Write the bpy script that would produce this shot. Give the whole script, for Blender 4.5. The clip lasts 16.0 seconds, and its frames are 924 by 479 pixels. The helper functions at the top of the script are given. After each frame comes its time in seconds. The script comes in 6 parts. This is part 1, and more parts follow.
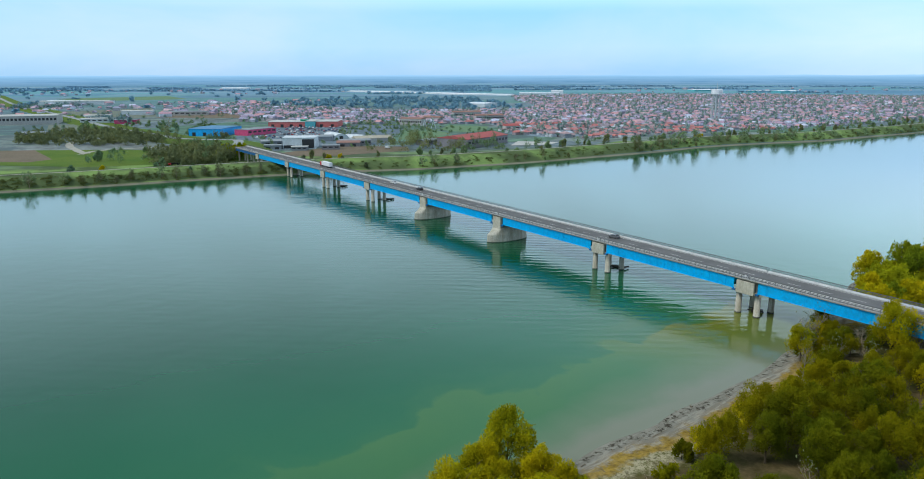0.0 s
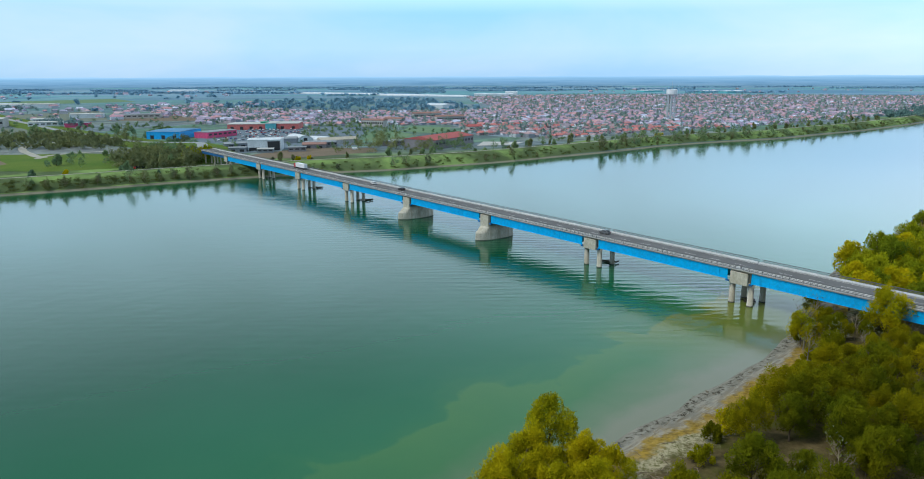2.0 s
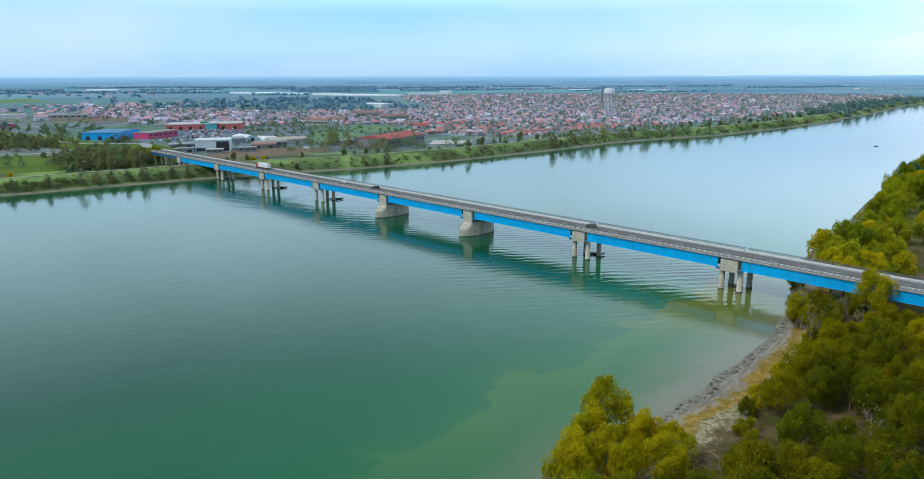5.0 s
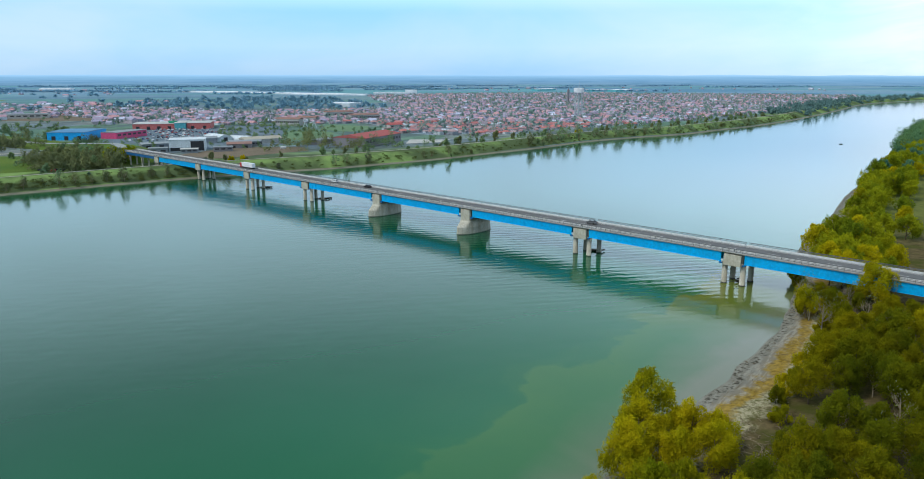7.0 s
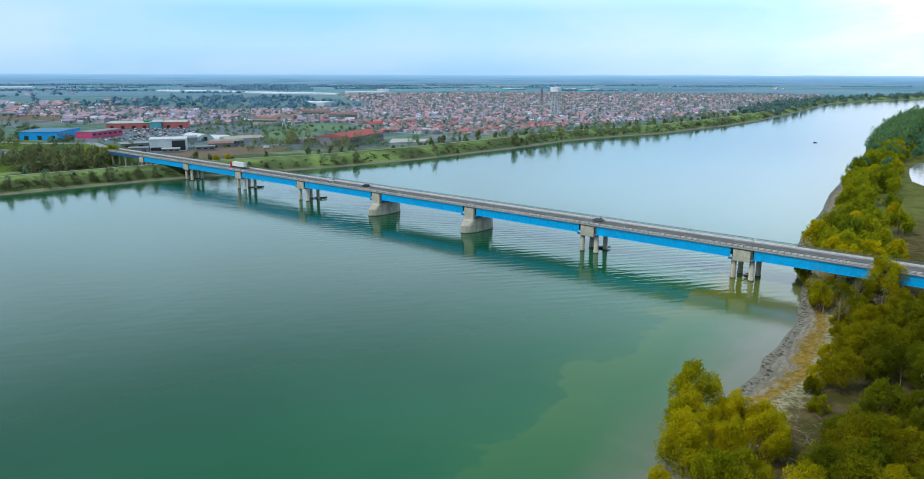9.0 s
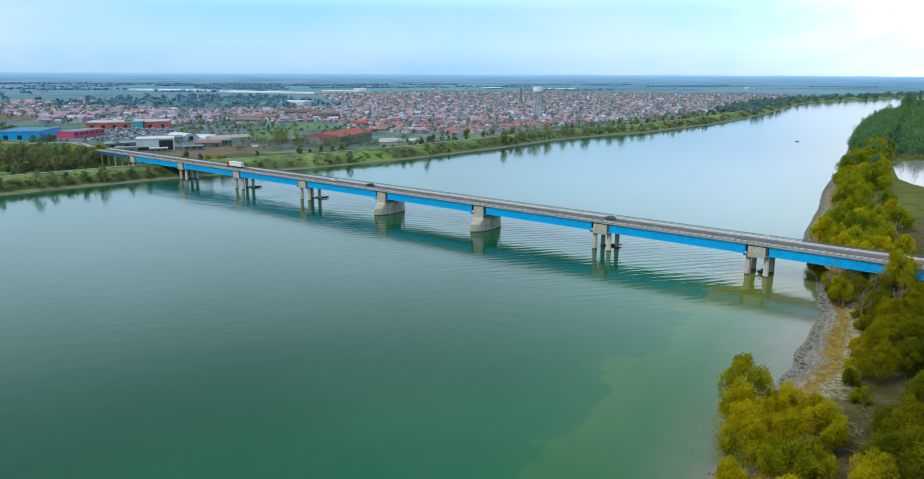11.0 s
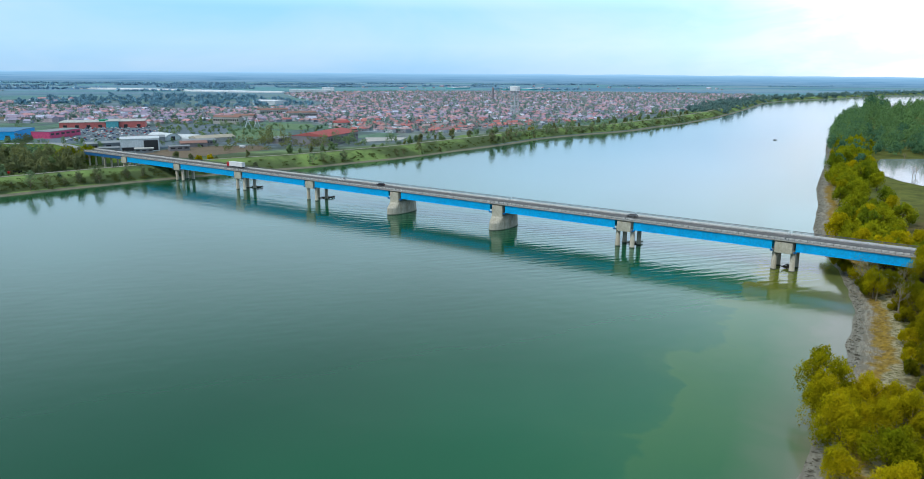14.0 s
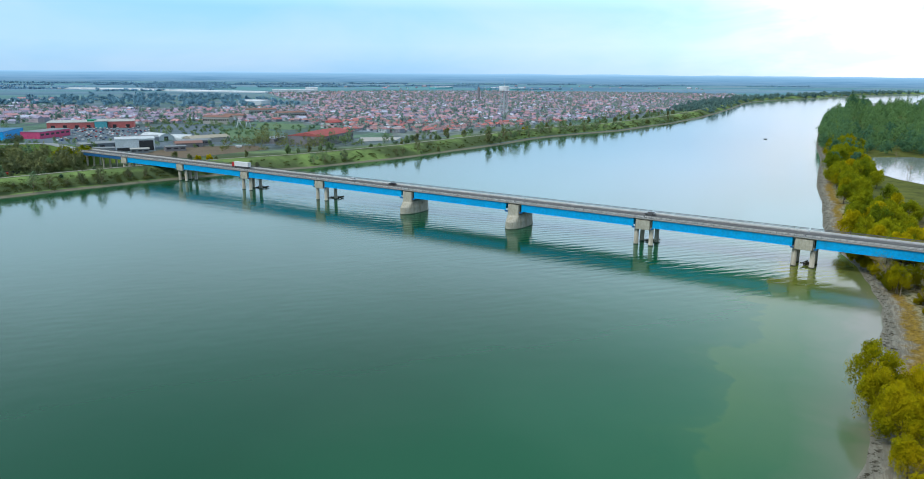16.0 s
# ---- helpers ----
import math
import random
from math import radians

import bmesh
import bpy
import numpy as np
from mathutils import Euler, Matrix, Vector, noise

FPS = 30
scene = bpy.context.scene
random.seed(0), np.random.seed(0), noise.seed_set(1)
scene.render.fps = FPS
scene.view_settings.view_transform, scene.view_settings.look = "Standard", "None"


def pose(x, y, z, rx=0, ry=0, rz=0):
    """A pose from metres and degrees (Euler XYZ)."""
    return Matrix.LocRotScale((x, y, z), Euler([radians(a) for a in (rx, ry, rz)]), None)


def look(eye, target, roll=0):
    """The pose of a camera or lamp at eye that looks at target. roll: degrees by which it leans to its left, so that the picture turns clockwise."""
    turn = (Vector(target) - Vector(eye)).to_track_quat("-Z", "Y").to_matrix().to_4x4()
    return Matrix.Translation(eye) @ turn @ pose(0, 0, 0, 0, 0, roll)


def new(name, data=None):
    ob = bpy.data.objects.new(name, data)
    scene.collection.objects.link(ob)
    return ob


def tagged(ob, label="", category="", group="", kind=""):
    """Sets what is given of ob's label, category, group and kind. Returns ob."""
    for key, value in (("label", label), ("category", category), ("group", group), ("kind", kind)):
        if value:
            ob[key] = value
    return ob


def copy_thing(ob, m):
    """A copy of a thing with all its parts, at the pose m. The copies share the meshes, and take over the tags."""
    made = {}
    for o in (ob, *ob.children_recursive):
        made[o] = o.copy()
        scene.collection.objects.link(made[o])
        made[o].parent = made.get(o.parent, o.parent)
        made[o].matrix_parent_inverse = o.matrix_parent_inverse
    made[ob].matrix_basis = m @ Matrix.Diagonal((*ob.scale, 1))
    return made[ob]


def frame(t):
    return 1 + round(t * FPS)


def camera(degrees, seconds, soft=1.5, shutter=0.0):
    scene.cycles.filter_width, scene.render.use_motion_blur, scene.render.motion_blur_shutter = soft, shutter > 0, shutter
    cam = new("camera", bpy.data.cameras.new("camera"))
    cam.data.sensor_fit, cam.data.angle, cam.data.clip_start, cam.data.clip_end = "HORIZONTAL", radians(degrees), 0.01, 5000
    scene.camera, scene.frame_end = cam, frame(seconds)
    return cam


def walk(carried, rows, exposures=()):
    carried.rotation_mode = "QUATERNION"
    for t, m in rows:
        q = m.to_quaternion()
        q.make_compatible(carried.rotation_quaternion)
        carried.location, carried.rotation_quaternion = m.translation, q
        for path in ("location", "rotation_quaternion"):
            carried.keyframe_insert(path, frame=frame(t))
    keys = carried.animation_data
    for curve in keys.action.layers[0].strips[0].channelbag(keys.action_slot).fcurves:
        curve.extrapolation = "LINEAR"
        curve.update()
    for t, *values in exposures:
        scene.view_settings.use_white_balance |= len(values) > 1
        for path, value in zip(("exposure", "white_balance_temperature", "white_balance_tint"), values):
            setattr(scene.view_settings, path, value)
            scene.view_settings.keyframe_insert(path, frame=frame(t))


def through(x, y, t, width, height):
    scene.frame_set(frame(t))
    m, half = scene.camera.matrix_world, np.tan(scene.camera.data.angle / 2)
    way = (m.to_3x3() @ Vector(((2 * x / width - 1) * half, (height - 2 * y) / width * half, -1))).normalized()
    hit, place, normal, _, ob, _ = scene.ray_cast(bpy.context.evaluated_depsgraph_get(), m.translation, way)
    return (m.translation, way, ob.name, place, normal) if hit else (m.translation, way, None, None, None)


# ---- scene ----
cam = camera(65.6, 16.0, soft=0.95)
PATH = [
    (0.0, (0.302, -0.350, 69.151), (1.341, 97.077, 46.636), -0.051),
    (0.5, (-3.522, -0.921, 69.003), (-1.033, 96.499, 46.572), -0.105),
    (1.0, (-7.336, -1.567, 68.870), (-3.209, 95.810, 46.492), -0.144),
    (1.5, (-11.152, -2.215, 68.750), (-5.296, 95.080, 46.404), -0.171),
    (2.0, (-14.977, -2.812, 68.643), (-7.366, 94.365, 46.310), -0.186),
    (2.5, (-18.815, -3.321, 68.548), (-9.466, 93.704, 46.215), -0.190),
    (3.0, (-22.668, -3.718, 68.462), (-11.626, 93.127, 46.122), -0.186),
    (3.5, (-26.536, -3.991, 68.386), (-13.857, 92.650, 46.032), -0.174),
    (4.0, (-30.414, -4.134, 68.319), (-16.165, 92.284, 45.946), -0.156),
    (4.5, (-34.301, -4.150, 68.258), (-18.547, 92.029, 45.866), -0.131),
    (5.0, (-38.192, -4.046, 68.204), (-20.998, 91.881, 45.790), -0.103),
    (5.5, (-42.083, -3.830, 68.156), (-23.513, 91.835, 45.720), -0.070),
    (6.0, (-45.971, -3.513, 68.112), (-26.084, 91.882, 45.654), -0.035),
    (6.5, (-49.854, -3.107, 68.072), (-28.707, 92.012, 45.593), 0.002),
    (7.0, (-53.728, -2.621, 68.035), (-31.380, 92.217, 45.535), 0.040),
    (7.5, (-57.594, -2.065, 68.001), (-34.099, 92.491, 45.480), 0.079),
    (8.0, (-61.451, -1.444, 67.968), (-36.865, 92.829, 45.426), 0.118),
    (8.5, (-65.301, -0.763, 67.937), (-39.678, 93.228, 45.375), 0.157),
    (9.0, (-69.145, -0.024, 67.906), (-42.538, 93.689, 45.324), 0.194),
    (9.5, (-72.987, 0.773, 67.875), (-45.445, 94.211, 45.275), 0.230),
    (10.0, (-76.830, 1.632, 67.843), (-48.398, 94.799, 45.225), 0.264),
    (10.5, (-80.679, 2.556, 67.810), (-51.395, 95.454, 45.176), 0.296),
    (11.0, (-84.538, 3.549, 67.776), (-54.431, 96.181, 45.127), 0.326),
    (11.5, (-88.410, 4.617, 67.740), (-57.499, 96.980, 45.079), 0.353),
    (12.0, (-92.297, 5.761, 67.702), (-60.592, 97.852, 45.030), 0.378),
    (12.5, (-96.202, 6.981, 67.661), (-63.701, 98.792, 44.982), 0.400),
    (13.0, (-100.122, 8.271, 67.618), (-66.818, 99.793, 44.934), 0.420),
    (13.5, (-104.055, 9.620, 67.572), (-69.939, 100.842, 44.886), 0.438),
    (14.0, (-107.991, 11.006, 67.522), (-73.061, 101.919, 44.837), 0.453),
    (14.5, (-111.920, 12.396, 67.470), (-76.193, 103.000, 44.787), 0.466),
    (15.0, (-115.823, 13.746, 67.414), (-79.353, 104.054, 44.733), 0.478),
    (15.5, (-119.677, 14.992, 67.355), (-82.576, 105.043, 44.676), 0.488),
    (16.0, (-123.449, 16.053, 67.292), (-85.920, 105.926, 44.611), 0.498),
]
walk(cam, [(t, look(eye, target, roll)) for t, eye, target, roll in PATH], [(0.0, 0.16, 6050, 9.0), (8.0, 0.14, 6050, 9.0), (16.0, 0.14, 6050, 9.0)])

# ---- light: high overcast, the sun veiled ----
# sun lamp set behind left, though the sky's bright glow is at the right
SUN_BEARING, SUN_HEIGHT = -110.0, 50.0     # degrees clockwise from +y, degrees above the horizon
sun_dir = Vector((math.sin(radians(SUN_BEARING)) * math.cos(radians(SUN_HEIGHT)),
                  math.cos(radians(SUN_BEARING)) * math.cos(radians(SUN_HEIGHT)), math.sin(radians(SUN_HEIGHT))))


class Net:
    """Short hand for node trees."""

    def __init__(self, tree):
        self.t = tree

    def link(self, value, socket):
        if isinstance(value, bpy.types.NodeSocket):
            self.t.links.new(value, socket)
        elif value is not None:
            if isinstance(value, (tuple, list)) and len(value) == 3 and socket.type == "RGBA":
                value = (*value, 1.0)
            socket.default_value = value

    def math(self, op, a, b=0.0, clamp=False):
        n = self.t.nodes.new("ShaderNodeMath")
        n.operation, n.use_clamp = op, clamp
        self.link(a, n.inputs[0]), self.link(b, n.inputs[1])
        return n.outputs[0]

    def vec(self, op, a, b=None):
        n = self.t.nodes.new("ShaderNodeVectorMath")
        n.operation = op
        self.link(a, n.inputs[0]), self.link(b, n.inputs[1])
        return n.outputs["Value"] if op in ("DOT_PRODUCT", "LENGTH") else n.outputs[0]

    def mix(self, fac, a, b, mode="MIX"):
        n = self.t.nodes.new("ShaderNodeMix")
        n.data_type, n.blend_type = "RGBA", mode
        self.link(fac, n.inputs[0]), self.link(a, n.inputs[6]), self.link(b, n.inputs[7])
        return n.outputs[2]

    def noise(self, vector, scale, detail=3.0, rough=0.5, warp=0.0):
        n = self.t.nodes.new("ShaderNodeTexNoise")
        self.link(vector, n.inputs["Vector"])
        n.inputs["Scale"].default_value, n.inputs["Detail"].default_value = scale, detail
        n.inputs["Roughness"].default_value, n.inputs["Distortion"].default_value = rough, warp
        return n.outputs[0]

    def ramp(self, fac, *stops, hard=False):
        n = self.t.nodes.new("ShaderNodeValToRGB")
        n.color_ramp.interpolation = "CONSTANT" if hard else "LINEAR"
        el = n.color_ramp.elements
        while len(el) < len(stops):
            el.new(0.5)
        for e, (at, c) in zip(el, stops):
            e.position = at
            e.color = (c, c, c, 1) if isinstance(c, (int, float)) else (*c, 1)
        self.link(fac, n.inputs[0])
        return n.outputs[0]

    def scaled(self, vector, scale, turn=0.0):
        n = self.t.nodes.new("ShaderNodeMapping")
        self.link(vector, n.inputs["Vector"])
        n.inputs["Scale"].default_value = scale
        n.inputs["Rotation"].default_value = (0, 0, radians(turn))
        return n.outputs[0]

    def along(self, vector, scale, turn):
        """Stretched along a bearing: turned first, then scaled."""
        n = self.t.nodes.new("ShaderNodeMapping")
        self.link(vector, n.inputs["Vector"])
        n.inputs["Rotation"].default_value = (0, 0, radians(-turn))
        return self.scaled(n.outputs[0], scale)

    def place(self):
        return self.t.nodes.new("ShaderNodeNewGeometry").outputs["Position"]

    def local(self):
        return self.t.nodes.new("ShaderNodeTexCoord").outputs["Object"]

    def island(self):
        return self.t.nodes.new("ShaderNodeNewGeometry").outputs["Random Per Island"]

    def chance(self):
        return self.t.nodes.new("ShaderNodeObjectInfo").outputs["Random"]

    def split(self, v):
        n = self.t.nodes.new("ShaderNodeSeparateXYZ")
        self.link(v, n.inputs[0])
        return n.outputs

    def bump(self, height, strength, distance):
        n = self.t.nodes.new("ShaderNodeBump")
        n.inputs["Strength"].default_value, n.inputs["Distance"].default_value = strength, distance
        self.link(height, n.inputs["Height"])
        return n.outputs[0]


world = bpy.data.worlds.new("overcast_sky")
scene.world = world
world.use_nodes = True
net = Net(world.node_tree)
back = world.node_tree.nodes["Background"]
sky = world.node_tree.nodes.new("ShaderNodeTexSky")
sky.sky_type, sky.sun_disc = "NISHITA", False
sky.sun_elevation, sky.sun_rotation = radians(SUN_HEIGHT), radians(SUN_BEARING)
way = world.node_tree.nodes.new("ShaderNodeTexCoord").outputs["Generated"]
blue = net.mix(1.0, sky.outputs[0], (0.075, 0.105, 0.125), "MULTIPLY")
height = net.split(way)[2]
veil = net.ramp(height, (0.0, (0.43, 0.75, 1.07)), (0.035, (0.56, 0.88, 1.15)), (0.08, (0.44, 0.84, 1.22)), (0.12, (0.92, 1.32, 1.68)), (0.18, (1.32, 1.78, 2.06)), (0.26, (1.32, 1.70, 1.92)), (0.38, (0.56, 0.75, 0.86)), (0.6, (0.35, 0.46, 0.53)), (1.0, (0.42, 0.53, 0.60)))
flat = net.scaled(way, (1.0, 1.0, 3.2))
cloud = net.noise(flat, 2.6, 5.0, 0.55, 0.4)
cloud = net.ramp(cloud, (0.36, 0.0), (0.68, 1.0))
tone = net.mix(net.math("MULTIPLY", cloud, 0.55), veil, (0.88, 1.0, 1.12))
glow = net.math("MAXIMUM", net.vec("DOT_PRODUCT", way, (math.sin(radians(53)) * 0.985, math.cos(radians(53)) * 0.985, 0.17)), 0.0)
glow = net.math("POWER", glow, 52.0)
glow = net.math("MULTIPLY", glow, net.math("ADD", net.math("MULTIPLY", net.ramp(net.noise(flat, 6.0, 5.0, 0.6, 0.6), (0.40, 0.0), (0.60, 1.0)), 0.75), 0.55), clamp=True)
side = net.math("MAXIMUM", net.vec("DOT_PRODUCT", way, (math.sin(radians(64)), math.cos(radians(64)), 0.0)), 0.0)
side = net.math("ADD", net.math("MULTIPLY", net.math("POWER", side, 7.0), 0.38), 0.84)
lift = net.math("MULTIPLY", net.ramp(height, (0.09, 0.0), (0.15, 1.0), (0.24, 0.8), (0.42, 0.0)), net.math("POWER", net.math("MAXIMUM", net.vec("DOT_PRODUCT", way, (math.sin(radians(64)), math.cos(radians(64)), 0.0)), 0.0), 10.0))
side = net.math("ADD", side, net.math("MULTIPLY", lift, 0.65))      # unseen sky above the glow, brightened to lift the river's reflection
lean = net.math("MAXIMUM", net.vec("DOT_PRODUCT", way, (math.sin(radians(50)), math.cos(radians(50)), 0.0)), 0.0)
dim = net.math("SUBTRACT", 1.0, net.math("MULTIPLY", lean, 1.4), clamp=True)
dim = net.math("MULTIPLY", dim, net.ramp(height, (0.09, 0.0), (0.15, 0.15)))
side = net.math("SUBTRACT", side, dim)      # and unseen sky at left, dimmed to darken the water there
tone = net.mix(1.0, tone, side, "MULTIPLY")
warm = net.math("POWER", net.math("MAXIMUM", net.vec("DOT_PRODUCT", way, (math.sin(radians(54)), math.cos(radians(54)), 0.0)), 0.0), 14.0)
tone = net.mix(warm, tone, net.mix(1.0, tone, (1.09, 0.97, 1.0), "MULTIPLY"))      # the veil is greyer towards the gap
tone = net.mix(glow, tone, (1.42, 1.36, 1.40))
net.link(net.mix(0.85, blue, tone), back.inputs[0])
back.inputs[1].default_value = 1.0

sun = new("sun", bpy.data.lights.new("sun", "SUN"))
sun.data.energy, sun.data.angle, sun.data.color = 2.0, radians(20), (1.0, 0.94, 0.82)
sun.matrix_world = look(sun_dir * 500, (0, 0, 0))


# ---- materials ----
def blank(name):
    m = bpy.data.materials.new(name)
    m.use_nodes = True
    return m, Net(m.node_tree), m.node_tree.nodes["Principled BSDF"]


def surface(name, c1, c2, coarse=0.2, fine=3.0, rough=0.8, bump=0.3, deep=0.03, vary=0.0, each=False, metal=0.0):
    """Two colours in stains, a finer grain over them, light relief; vary: how far single pieces differ."""
    m, n, b = blank(name)
    v = n.local()
    stain = n.ramp(n.noise(v, coarse, 4.0, 0.6, 0.3), (0.3, 0.0), (0.7, 1.0))
    grain = n.noise(v, fine, 4.0, 0.65)
    c = n.mix(stain, c1, c2)
    c = n.mix(1.0, c, n.ramp(grain, (0.25, 0.72), (0.75, 1.15)), "MULTIPLY")
    if vary:
        r = n.island() if each else n.chance()
        c = n.mix(1.0, c, n.ramp(r, (0.0, 1.0 - vary), (1.0, 1.0 + vary)), "MULTIPLY")
    n.link(c, b.inputs["Base Color"])
    b.inputs["Roughness"].default_value, b.inputs["Metallic"].default_value = rough, metal
    b.inputs["Specular IOR Level"].default_value = 0.08 if rough > 0.84 else 0.4
    if bump:
        n.link(n.bump(grain, bump, deep), b.inputs["Normal"])
    return m


def palette(name, colours, each=True, rough=0.85, fine=0.6):
    """One colour of the list for every piece, with grain."""
    m, n, b = blank(name)
    r = n.island() if each else n.chance()
    c = n.ramp(r, *[(i / len(colours), c) for i, c in enumerate(colours)], hard=True)
    c = n.mix(1.0, c, n.ramp(n.noise(n.local(), fine, 4.0, 0.6), (0.25, 0.7), (0.75, 1.2)), "MULTIPLY")
    n.link(c, b.inputs["Base Color"])
    b.inputs["Roughness"].default_value = rough
    b.inputs["Specular IOR Level"].default_value = 0.1 if rough > 0.8 else 0.4
    return m


def leaves(name, dark, light, yellow, through=0.45, even=0.0):
    """Foliage; through: light let through; even: how far distance blends the single sprays."""
    m, n, b = blank(name)
    c = n.mix(n.math("ADD", n.math("MULTIPLY", n.island(), 1.0 - even), 0.5 * even), dark, light)
    c = n.mix(n.math("MULTIPLY", n.chance(), 0.8), c, yellow)
    clump = n.noise(n.place(), 0.085, 3.0, 0.6)      # one tree paler or greener than the next
    c = n.mix(n.ramp(clump, (0.46, 0.0), (0.68, 0.75)), c, yellow)
    c = n.mix(1.0 - 0.8 * even, c, n.ramp(clump, (0.30, (0.62, 0.72, 0.95)), (0.5, (1.0, 1.0, 1.0)), (0.7, (1.12, 1.08, 1.0))), "MULTIPLY")
    c = n.mix(1.0 - 0.8 * even, c, n.ramp(n.noise(n.local(), 0.35, 2.0), (0.3, 0.72), (0.7, 1.22)), "MULTIPLY")
    n.link(c, b.inputs["Base Color"])
    b.inputs["Roughness"].default_value = 0.7
    b.inputs["Specular IOR Level"].default_value = 0.02
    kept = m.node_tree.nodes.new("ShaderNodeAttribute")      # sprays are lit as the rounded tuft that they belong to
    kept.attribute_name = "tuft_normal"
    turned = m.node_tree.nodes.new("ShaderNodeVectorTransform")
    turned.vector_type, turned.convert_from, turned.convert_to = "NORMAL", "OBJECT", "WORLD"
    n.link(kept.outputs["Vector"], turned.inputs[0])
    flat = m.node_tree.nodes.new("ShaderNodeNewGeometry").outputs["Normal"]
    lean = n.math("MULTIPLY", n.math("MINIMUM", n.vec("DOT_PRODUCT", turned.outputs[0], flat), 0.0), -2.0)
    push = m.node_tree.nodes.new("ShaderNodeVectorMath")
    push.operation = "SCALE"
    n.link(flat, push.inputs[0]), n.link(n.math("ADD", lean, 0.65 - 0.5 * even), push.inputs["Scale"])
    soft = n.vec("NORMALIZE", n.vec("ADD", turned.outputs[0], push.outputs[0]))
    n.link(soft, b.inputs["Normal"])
    thin = m.node_tree.nodes.new("ShaderNodeBsdfTranslucent")
    n.link(n.mix(1.0, c, (1.2, 1.2, 0.5), "MULTIPLY"), thin.inputs[0])
    both = m.node_tree.nodes.new("ShaderNodeMixShader")
    both.inputs[0].default_value = through
    n.link(b.outputs[0], both.inputs[1]), n.link(thin.outputs[0], both.inputs[2])
    n.link(both.outputs[0], m.node_tree.nodes["Material Output"].inputs[0])
    return m


M_CONCRETE = surface("weathered_concrete", (0.34, 0.32, 0.27), (0.22, 0.21, 0.17), 0.35, 2.5, 0.9, 0.4, 0.05, 0.08)
M_PIER, net, shade = blank("streaked_pier_concrete")
grain = net.noise(net.local(), 2.0, 4.0, 0.65)
streak = net.ramp(net.noise(net.scaled(net.local(), (0.6, 0.6, 0.12)), 1.0, 4.0, 0.7), (0.42, 0.0), (0.64, 1.0))
tone = net.mix(net.ramp(net.noise(net.local(), 0.3, 4.0), (0.35, 0.0), (0.65, 1.0)), (0.56, 0.53, 0.44), (0.44, 0.41, 0.33))
tone = net.mix(net.math("MULTIPLY", streak, 0.5), tone, (0.20, 0.165, 0.10))
net.link(net.mix(1.0, tone, net.ramp(grain, (0.25, 0.75), (0.75, 1.15)), "MULTIPLY"), shade.inputs["Base Color"])
shade.inputs["Roughness"].default_value = 0.9
net.link(net.bump(grain, 0.4, 0.05), shade.inputs["Normal"])
M_WET = surface("wet_concrete", (0.10, 0.095, 0.075), (0.06, 0.06, 0.05), 0.8, 3.0, 0.5, 0.4, 0.05)
M_ASPHALT = surface("asphalt", (0.17, 0.17, 0.17), (0.13, 0.13, 0.13), 0.12, 4.0, 0.9, 0.2, 0.01)
M_WALKWAY = surface("walkway_slab", (0.48, 0.475, 0.46), (0.38, 0.375, 0.36), 0.3, 3.0, 0.9, 0.2, 0.01)
M_BLUE = surface("blue_painted_steel", (0.004, 0.40, 0.80), (0.006, 0.34, 0.70), 0.15, 1.2, 0.55, 0.1, 0.02)
M_BLUE_DARK = surface("dark_blue_painted_steel", (0.01, 0.13, 0.34), (0.01, 0.09, 0.24), 0.5, 2.0, 0.6, 0.1, 0.02)
M_RAIL = surface("galvanised_rail", (0.14, 0.145, 0.145), (0.10, 0.105, 0.105), 0.5, 5.0, 0.6, 0.1, 0.01)
M_BARRIER = surface("dull_crash_barrier", (0.76, 0.76, 0.75), (0.62, 0.62, 0.60), 0.5, 5.0, 0.6, 0.1, 0.01)
M_LINE = surface("road_paint", (0.75, 0.75, 0.72), (0.55, 0.55, 0.52), 1.0, 6.0, 0.8, 0.0)
M_BARK = surface("bark", (0.13, 0.10, 0.065), (0.08, 0.06, 0.04), 1.0, 6.0, 0.95, 0.6, 0.05, 0.2)
M_DEADWOOD = surface("dead_branches", (0.30, 0.25, 0.17), (0.20, 0.16, 0.11), 1.0, 6.0, 0.95, 0.5, 0.05, 0.2)
M_DRIFT = surface("driftwood", (0.34, 0.28, 0.19), (0.19, 0.145, 0.09), 0.6, 5.0, 0.95, 0.5, 0.03, 0.3)
M_DEBRIS = surface("wet_debris", (0.035, 0.03, 0.02), (0.06, 0.05, 0.035), 1.0, 6.0, 0.8, 0.5, 0.05)
M_LEAF = leaves("willow_leaves", (0.09, 0.104, 0.004), (0.156, 0.164, 0.005), (0.275, 0.24, 0.003))
M_LEAF_YELLOW = leaves("yellow_willow_leaves", (0.235, 0.24, 0.004), (0.35, 0.33, 0.005), (0.50, 0.405, 0.003))
M_LEAF_GREEN = leaves("green_leaves", (0.055, 0.084, 0.005), (0.115, 0.145, 0.007), (0.20, 0.20, 0.005))
M_LEAF_BANK = leaves("shore_leaves", (0.13, 0.175, 0.010), (0.22, 0.265, 0.012), (0.34, 0.345, 0.008))
# far foliage: blue haze is mixed into these two leaf colours
M_LEAF_FAR = leaves("bank_leaves", (0.095, 0.185, 0.125), (0.15, 0.245, 0.155), (0.21, 0.295, 0.13), through=0.1, even=0.5)
